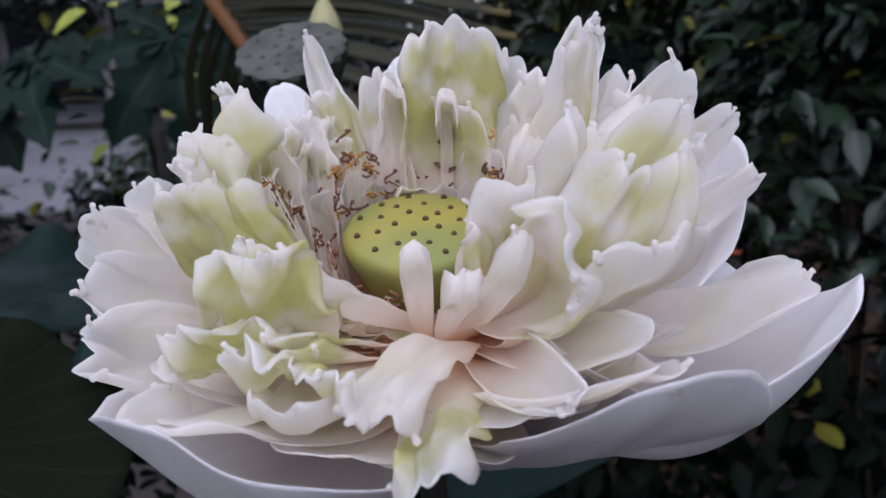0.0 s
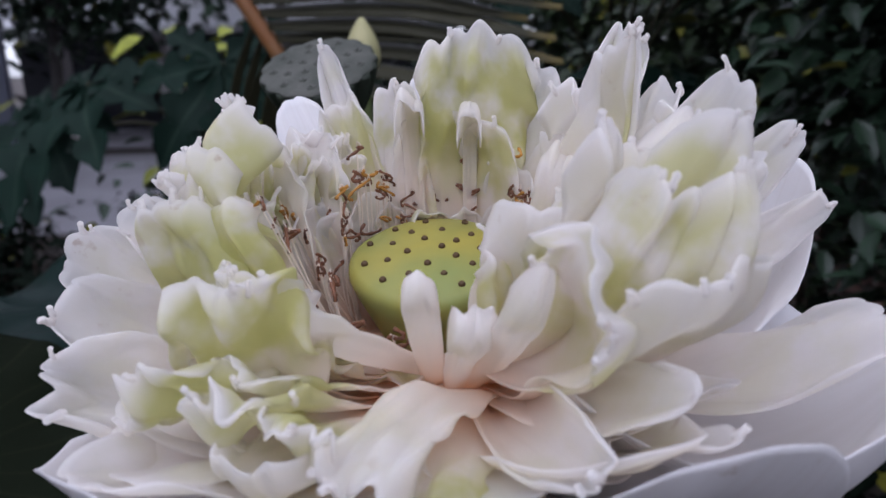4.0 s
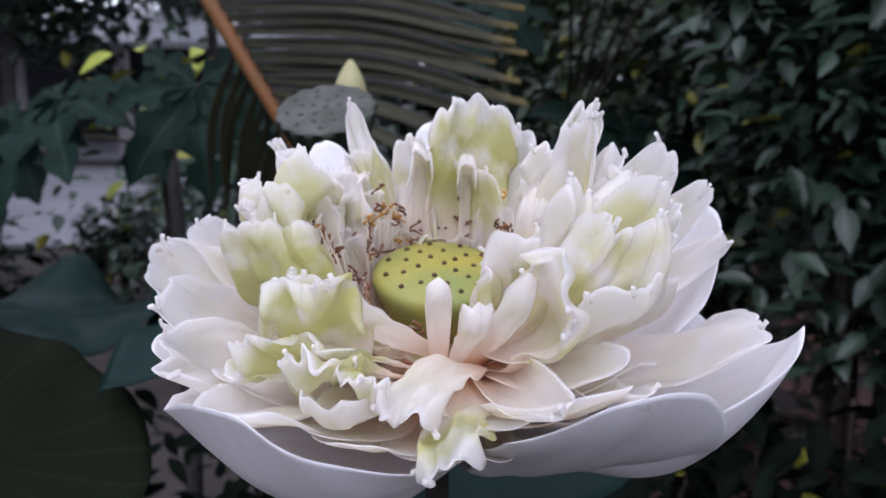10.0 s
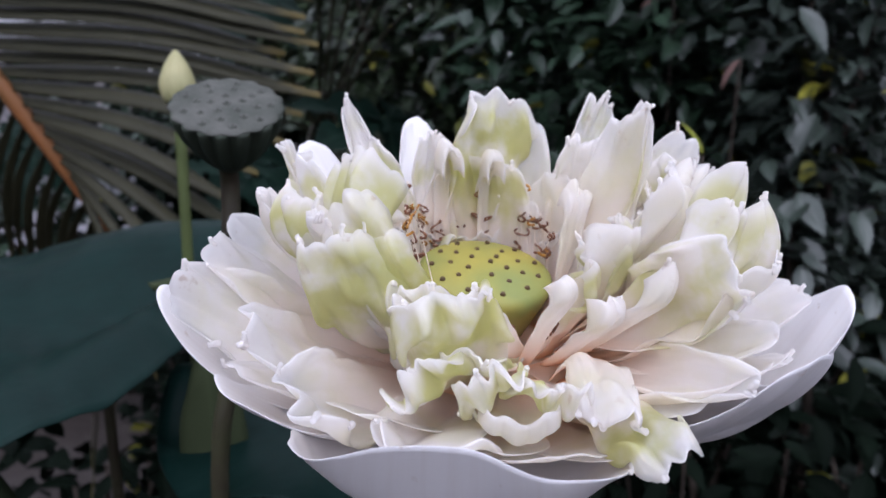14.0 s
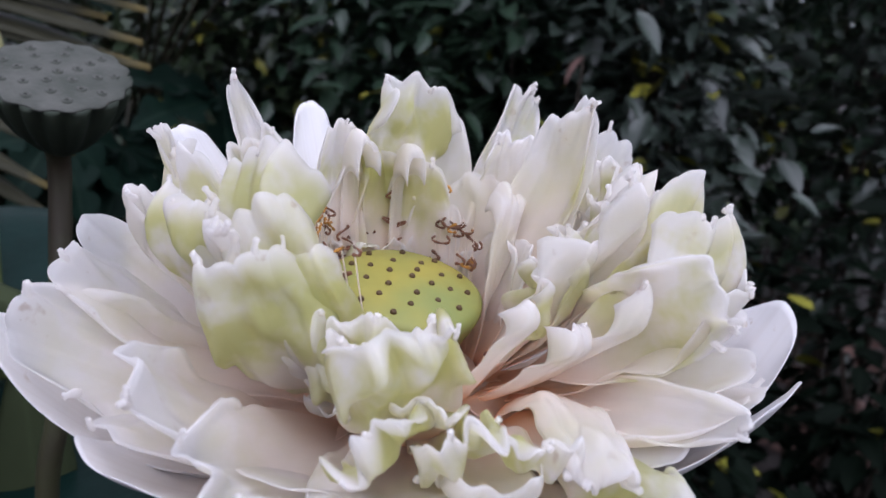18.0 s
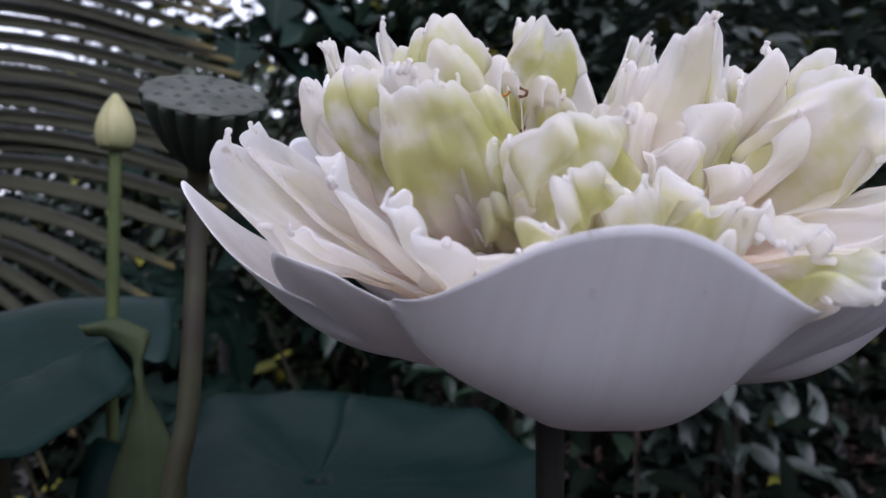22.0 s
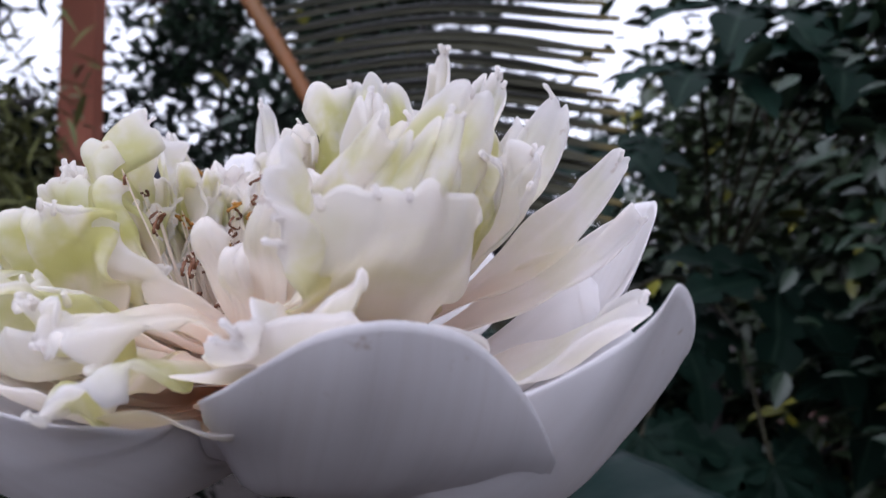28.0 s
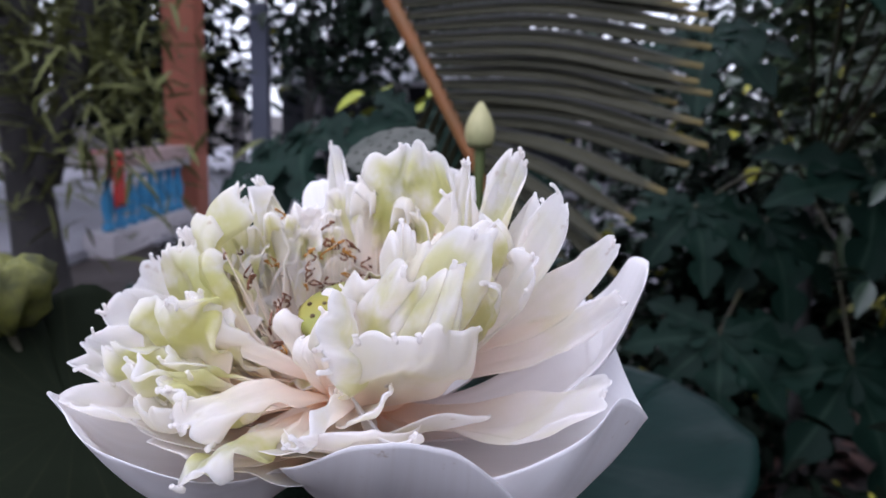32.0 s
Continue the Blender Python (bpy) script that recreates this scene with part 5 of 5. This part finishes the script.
def lobed_leaf(parent, centre, size, aim, tilt, seed, mat=M_PAPAYA_SHADED):
    """A hand-shaped leaf of seven deeply cut lobes round its stalk's end."""
    rng = random.Random(seed)
    vs, fs, us, k0 = [], [], [], 0
    m = Matrix.Translation(centre) @ Matrix.Rotation(radians(aim), 4, "Z") @ Matrix.Rotation(radians(tilt), 4, "Y")
    for q in range(7):
        a = radians((q - 3) * 42 + rng.uniform(-6, 6))
        ln = size * (1.0 - 0.10 * abs(q - 3)) * rng.uniform(0.9, 1.1)
        nv, nu = 19, 5
        P = np.zeros((nv, nu, 3))
        for i in range(nv):
            s = i / (nv - 1)
            w = ln * 0.25 * (0.30 + 0.70 * abs(math.sin(math.pi * (3.2 * s + 0.05))) ** 0.8) * (1.0 - s) ** 0.45 * (0.45 + 0.9 * min(1, s * 2.2))
            for j in range(nu):
                u = j / (nu - 1) * 2 - 1
                x, y = ln * (s + 0.10 * abs(u) * (1 - s)), u * w
                z = -0.30 * ln * s * s + abs(u) * w * 0.25 + 0.02 * ln * math.sin(9 * s + q)
                P[i, j] = m @ Vector((x * math.cos(a) - y * math.sin(a), x * math.sin(a) + y * math.cos(a), z))
        vv, ff, uu = sheet(P)
        vs.append(vv), fs.append(ff + k0), us.append(uu)
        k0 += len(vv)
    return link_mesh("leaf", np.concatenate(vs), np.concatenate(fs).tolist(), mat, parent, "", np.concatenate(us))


def lobed_plant(root, leaves, seed, label):
    """A plant with a bare stem, long leaf stalks and lobed leaves: (centre, size, heading, tilt)."""
    rng = random.Random(seed)
    plant = thing("papaya_plant", (0, 0, 0), label, "plant", "lobed-leaf plants")
    top = Vector((root[0], root[1], root[2]))
    v, f = tube(spline([(root[0], root[1], -0.03), (root[0] + 0.02, root[1], root[2] * 0.5), top], 14), [0.028 - 0.001 * k for k in range(14)], 8)
    link_mesh("stem", v, f, M_BARK, plant)
    for k, (c, size, aim, tilt) in enumerate(leaves):
        lobed_leaf(plant, c, size, aim, tilt, seed * 10 + k)
        c = Vector(c)
        mid = top.lerp(c, 0.5) + Vector((0, 0, 0.06))
        v, f = tube(spline([top, mid, c], 12), [0.0045] * 12, 6)
        link_mesh("leaf_stalk", v, f, M_STALK, plant)
    return plant


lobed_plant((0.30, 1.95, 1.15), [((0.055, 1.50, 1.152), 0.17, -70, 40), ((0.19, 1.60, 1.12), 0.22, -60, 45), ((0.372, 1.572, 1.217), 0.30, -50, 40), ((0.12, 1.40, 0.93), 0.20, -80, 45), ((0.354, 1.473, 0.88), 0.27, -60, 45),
             ((0.42, 1.45, 1.62), 0.30, -40, 25), ((0.30, 1.55, 1.74), 0.28, -60, 20), ((0.56, 1.60, 1.72), 0.30, -30, 20), ((0.366, 1.60, 1.66), 0.26, -40, 20), ((0.21, 1.46, 1.60), 0.24, -60, 15), ((0.50, 1.50, 1.52), 0.26, -30, 20), ((0.05, 1.75, 1.50), 0.24, -100, 30), ((0.55, 1.65, 1.05), 0.28, -40, 45)], 31, "green plant with deeply lobed papaya-like leaves darkened for shade")
lobed_plant((-0.75, 1.95, 1.12), [((-0.80, 1.50, 1.27), 0.24, -120, 40), ((-0.485, 1.40, 1.30), 0.22, -80, 62), ((-0.60, 1.55, 1.25), 0.20, -140, 45), ((-0.95, 1.60, 1.22), 0.24, -110, 40), ((-0.40, 1.75, 1.18), 0.2, -60, 40), ((-1.05, 1.7, 1.10), 0.2, -130, 40)], 32, "green plant with large hand-shaped leaves darkened for shade")
sprig = thing("yellow_leaf_sprig", (0, 0, 0), "sprig of yellow-green leaves in the shade", "plant")
v, f = tube(spline([(-0.80, 2.05, -0.02), (-0.78, 2.0, 0.7), (-0.80, 1.98, 1.33)], 12), [0.008] * 12, 6)
link_mesh("stem", v, f, M_TWIG, sprig)
scatter_leaves("leaves", 26, lambda r: ((-0.80 + r.gauss(0, 0.09), 1.98 + r.gauss(0, 0.04), 1.22 + r.gauss(0, 0.10)), r.uniform(0, 6.28)), 0.085, M_YELLOW, sprig, 41, "", 0.55)

# ---- house and porch across the yard ----
house = thing("house_porch", (0, 0, 0), "house porch with terracotta posts and a bright blue balustrade", "house")
PA, PB = Vector((-5.80, 7.18, 0)), Vector((-4.97, 4.85, 0))
run = (PB - PA).normalized()
turn = math.atan2(run.y, run.x)


def porch_box(name, size, centre, mat, label="", bevel=0.01, rot=None):
    ob = part(name, box(size, (0, 0, 0), bevel), mat, house, label)
    ob.matrix_local = Matrix.Translation(centre) @ Matrix.Rotation(turn if rot is None else rot, 4, "Z")
    return ob


ln = (PB - PA).length
for p in (PA,):
    porch_box("post", (0.36, 0.36, 4.6), (p.x, p.y, 2.3), M_POST, "terracotta painted square post")
c = (PA + PB) / 2
p = PA - run * 3.4
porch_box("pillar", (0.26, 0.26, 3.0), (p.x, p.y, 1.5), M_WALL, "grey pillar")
porch_box("kerb", (ln - 0.36, 0.28, 0.22), (c.x, c.y, 0.11), M_CREAM, "whitewashed kerb")
porch_box("coping", (ln - 0.36, 0.26, 0.13), (c.x, c.y, 0.865), M_PINK, "pinkish coping rail")
porch_box("rail_band", (ln - 0.36, 0.20, 0.09), (c.x, c.y, 0.755), M_CREAM, "white band under the coping")
bal = None
for k in range(8):
    p = PA + run * (0.34 + k * (ln - 0.5) / 8)
    if bal is None:
        v, f = lathe([(0.060, 0.22), (0.060, 0.27), (0.034, 0.30), (0.058, 0.42), (0.060, 0.48), (0.034, 0.60), (0.030, 0.66), (0.050, 0.68), (0.056, 0.72)], 12)
        ob = link_mesh("baluster", v, f, M_BLUE, house, "bright blue turned baluster")
        bal = ob.data
    else:
        ob = new("baluster", bal)
        ob.parent = house
    ob.location = (p.x, p.y, 0)
inward = Vector((-run.y, run.x, 0))
if inward.x > 0:
    inward = -inward
q = c + inward * 2.6
far = q - run * 9
porch_box("porch_floor", (ln + 20, 5.0, 0.10), (far.x, far.y, 0.05), M_CONCRETE)
porch_box("porch_roof", (ln + 4, 6.0, 0.12), (q.x, q.y, 4.66), M_ROOF)
w = c + inward * 4.8
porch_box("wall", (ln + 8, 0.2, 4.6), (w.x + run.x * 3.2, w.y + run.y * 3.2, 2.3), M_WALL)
# flat panel whose dark colour stands for the unlit room behind
porch_box("doorway_shade_panel", (1.0, 0.06, 2.05), (w.x - inward.x * 0.14, w.y - inward.y * 0.14, 1.03), M_UNLIT)

house_far = thing("far_house", (0, 0, 0), "pale low house with a shaded veranda beyond the yard", "house")
# back wall coloured near black to give the veranda its shade
for name, size, at, mat in (("wall", (9.0, 0.25, 2.0), (-5.2, 15.4, 1.0), M_UNLIT), ("veranda_floor", (9.6, 3.2, 0.12), (-5.2, 14.2, 0.06), M_CONCRETE)):
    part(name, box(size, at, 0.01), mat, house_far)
ob = part("roof", box((10.0, 3.4, 0.10), (0, 0, 0), 0.01), M_TIN, house_far, "pale sloping sheet roof")
ob.matrix_local = Matrix.Translation((-5.2, 14.2, 2.30)) @ Matrix.Rotation(radians(14), 4, "X")
for x in (-9.2, -7.4, -5.6, -3.9, -2.2, -0.8):
    part("pillar", box((0.20, 0.20, 1.95), (x, 12.9, 0.98), 0.01), M_CREAM, house_far)

# ---- trees ----
def tree(at, height, crown, leaves, size, seed, label, radius=0.12, mat=M_SHRUB, start=0.35, hang=0.0):
    """A tapered trunk with forking limbs and a loose crown of leaves."""
    rng = random.Random(seed)
    tr = thing("tree", (0, 0, 0), label, "tree", "trees round the yard")
    base, top = Vector((at[0], at[1], -0.05)), Vector((at[0] + rng.uniform(-0.3, 0.3), at[1] + rng.uniform(-0.3, 0.3), height * 0.85))
    trunk = spline([base, base.lerp(top, 0.4) + Vector((rng.uniform(-0.12, 0.12), 0, 0)), top], 18)
    v, f = tube(trunk, [radius * (1.45 if k == 0 else 1.15 if k == 1 else 1.0 - 0.045 * k) for k in range(18)], 10)
    link_mesh("trunk", v, f, M_BARK, tr)
    ends = []
    for k in range(11):
        p = trunk[rng.randint(int(18 * start), 17)]
        a = rng.uniform(0, 6.28)
        e = p + Vector((math.cos(a) * crown * rng.uniform(0.5, 1), math.sin(a) * crown * rng.uniform(0.5, 1), height * rng.uniform(0.02, 0.18)))
        path = spline([p, p.lerp(e, 0.5) + Vector((0, 0, 0.15)), e], 10)
        v, f = tube(path, [radius * 0.35 * (1 - 0.08 * j) for j in range(10)], 6)
        link_mesh("limb", v, f, M_BARK, tr)
        ends += path[3:]

    def place(r):
        t = r.choice(ends)
        p = (t.x + r.gauss(0, crown * 0.2), t.y + r.gauss(0, crown * 0.2), t.z + r.gauss(0, height * 0.06) - hang * r.random())
        return p, r.uniform(0, 6.28)
    tagged(scatter_leaves("crown", leaves, place, size, mat, tr, seed + 1, "", 0.45 if not hang else 0.12), kind="stuff")
    return tr


forked = tree((-3.14, 2.84), 4.2, 1.1, 6500, 0.20, 51, "grey-barked forked tree with fine hanging yellow-green foliage", 0.15, M_WILLOW, 0.4, 0.7)
v, f = tube(spline([(-3.13, 2.84, 0.95), (-3.03, 2.84, 1.20), (-2.89, 2.85, 1.52), (-2.80, 2.86, 1.95), (-2.74, 2.88, 2.50)], 16), [0.075 - 0.003 * k for k in range(16)], 10)
link_mesh("limb", v, f, M_BARK, forked)
tree((-2.8, 9.8), 6.0, 1.9, 2600, 0.30, 52, "leafy dark tree beyond the yard", start=0.6)
tree((3.7, 7.6), 5.5, 1.7, 3200, 0.24, 53, "leafy dark tree beyond the yard", 0.12, M_SKYLIT, 0.25)
tree((4.5, 5.8), 6.5, 2.0, 3000, 0.24, 54, "tall leafy dark tree with reddish shoots", 0.16, M_SKYLIT, 0.2)
tree((5.5, 3.2), 6.5, 2.2, 2600, 0.24, 55, "tall leafy dark tree", 0.16, M_SKYLIT, 0.2)
tree((-6.5, 11.0), 6.0, 1.9, 2800, 0.32, 56, "leafy dark tree beside the far house")
tree((-3.4, 11.5), 6.5, 1.8, 2600, 0.32, 57, "tall slender tree with sparse foliage", start=0.6)
tree((-4.8, 15.6), 7.0, 2.5, 2000, 0.35, 58, "tall leafy dark tree")
shrub((-10.5, 12.0), (3.0, 1.0), 4.2, 5200, 0.32, 23, "tall thicket behind the yard with leaves darkened for shade", M_SHADED)
shrub((-5.2, 18.5), (4.5, 1.0), 3.4, 4200, 0.36, 24, "tall thicket behind the yard with leaves darkened for shade", M_SHADED)
tree((7.0, 9.0), 7.5, 2.8, 2400, 0.35, 59, "tall leafy dark tree")
tree((-10.0, 7.0), 6.5, 2.4, 1500, 0.35, 60, "tall leafy dark tree behind the house")

# ---- ground ----
ground = link_mesh("ground", [(-400, -400, 0), (400, -400, 0), (400, 400, 0), (-400, 400, 0)], [(0, 1, 2, 3)], M_GROUND)
tagged(ground, "dark trodden soil with pale litter", "ground", kind="structure")

# ---- unseen plain wall, added on the near side to block low light ----
wall = part("light_block_wall", box((11.0, 0.15, 2.3), (0.5, -3.2, 1.15), 0.01), M_WALL, None)
tagged(wall, "unseen plaster wall added to block low front light", "wall", kind="structure")
yard = part("yard", box((9.0, 5.6, 0.03), (-3.6, 8.6, 0.008), 0.005), M_CONCRETE, None, "pale concrete yard")
tagged(yard, "pale grey concrete yard before the house", "yard", kind="structure")

# ---- small things in the shade ----
cloth = thing("red_cloth", (0, 0, 0), "bright red cloth hung over the porch balustrade", "cloth")
P = np.zeros((14, 9, 3))
for i in range(14):
    for j in range(9):
        s, u = i / 13, j / 8
        front = 1.0 if s > 0.35 else -1.0 + 2.0 * s / 0.35
        p = PB - run * (0.20 + 0.22 * u) - inward * (0.155 * front + 0.012 * math.sin(9 * u) * s)
        P[i, j] = (p.x, p.y, 0.945 - max(0.0, abs(s - 0.175) - 0.175) * 0.75)
verts, faces, uv = shell(P, np.full((14, 9), 0.004))
link_mesh("fabric", verts, faces, M_RED, cloth, "", uv)

litter = thing("dry_leaf_litter", (0, 0, 0), "pinkish brown fallen leaves on the soil", "leaf litter", kind="stuff")
tagged(scatter_leaves("leaves", 2600, lambda r: ((r.uniform(0.2, 4.2), r.uniform(1.2, 7.2), 0.012 + 0.02 * r.random()), r.uniform(0, 6.28)), 0.15, M_LITTER, litter, 81, "", 0.5), kind="stuff")


def single_leaf(name, at, size, aim, tilt, mat, label, stem_to, aspect=0.5):
    """One leaf on a twig that runs down into the foliage."""
    ob = thing(name, (0, 0, 0), label, "leaf")
    P = leaf_blade(size, size * aspect, 0.3, 0.2, 11, 7)
    verts, faces, uv = shell(P, np.full(P.shape[:2], 0.0008))
    blade = link_mesh("blade", verts, faces, mat, ob, "", uv)
    blade.matrix_local = Matrix.Translation(at) @ Matrix.Rotation(radians(aim), 4, "Z") @ Matrix.Rotation(radians(tilt), 4, "Y")
    v, f = tube(spline([at, Vector(at).lerp(Vector(stem_to), 0.3) + Vector((0.01, 0.01, 0)), stem_to], 12), [0.0016] * 6 + [0.0022] * 6, 6)
    link_mesh("twig", v, f, M_TWIG, ob)
    return ob


single_leaf("dry_leaf", (0.635, 0.815, 1.335), 0.045, 160, 50, M_LITTER, "pinkish dry leaf caught on a shrub twig", (0.72, 0.95, -0.02))
single_leaf("young_leaf", (0.415, 0.612, 1.232), 0.040, 130, -65, M_YELLOW, "pale yellow-green young leaf on a thin twig", (0.52, 0.70, -0.02), 0.4)
single_leaf("dry_leaf", (0.70, 1.05, 1.44), 0.075, 190, 5, M_LITTER, "pinkish dry leaf lying in a shrub", (0.78, 1.15, -0.02), 0.35)

blossom = thing("orange_blossom", (0, 0, 0), "small orange-red blossoms on a thin stem in the shade", "flower")
v, f = tube(spline([(0.50, 1.22, -0.02), (0.48, 1.20, 0.5), (0.474, 1.20, 0.912)], 12), [0.0025] * 12, 6)
link_mesh("stem", v, f, M_TWIG, blossom)
for k in range(5):
    P = leaf_blade(0.016, 0.011, 0.3, -0.3, 6, 5)
    verts, faces, uv = shell(P, np.full(P.shape[:2], 0.0005))
    ob = link_mesh("blossom_petal", verts, faces, M_BLOSSOM, blossom, "", uv)
    ob.matrix_local = Matrix.Translation((0.474, 1.20, 0.912)) @ Matrix.Rotation(radians(72 * k), 4, "Z") @ Matrix.Rotation(radians(-25), 4, "Y")

furled = thing("furled_lotus_leaf", (0, 0, 0), "crumpled yellow-green young lotus leaf on a thin stalk", "leaf")
v, f = lathe([(0.003, -0.026), (0.014, -0.024), (0.026, -0.016), (0.031, -0.004), (0.029, 0.008), (0.022, 0.016), (0.012, 0.018), (0.004, 0.014)], 48)
v = [Vector((x, y, z)) * (1 + 0.16 * math.sin(5 * math.atan2(y, x) + z * 90) + 0.34 * noise.noise((x * 60, y * 60, z * 60)) + 0.16 * noise.noise((x * 170, y * 170, z * 170))) for x, y, z in v]
ob = link_mesh("blade", v, f, M_CRUMPLED, furled, "crumpled yellow-green blade")
ob.location = (-0.328, 0.322, 1.196)
v, f = tube(spline([(-0.328, 0.322, 1.183), (-0.305, 0.324, 1.0), (-0.30, 0.33, -0.05)], 12), [0.0028] * 12, 8)
link_mesh("stalk", v, f, M_STALK, furled)
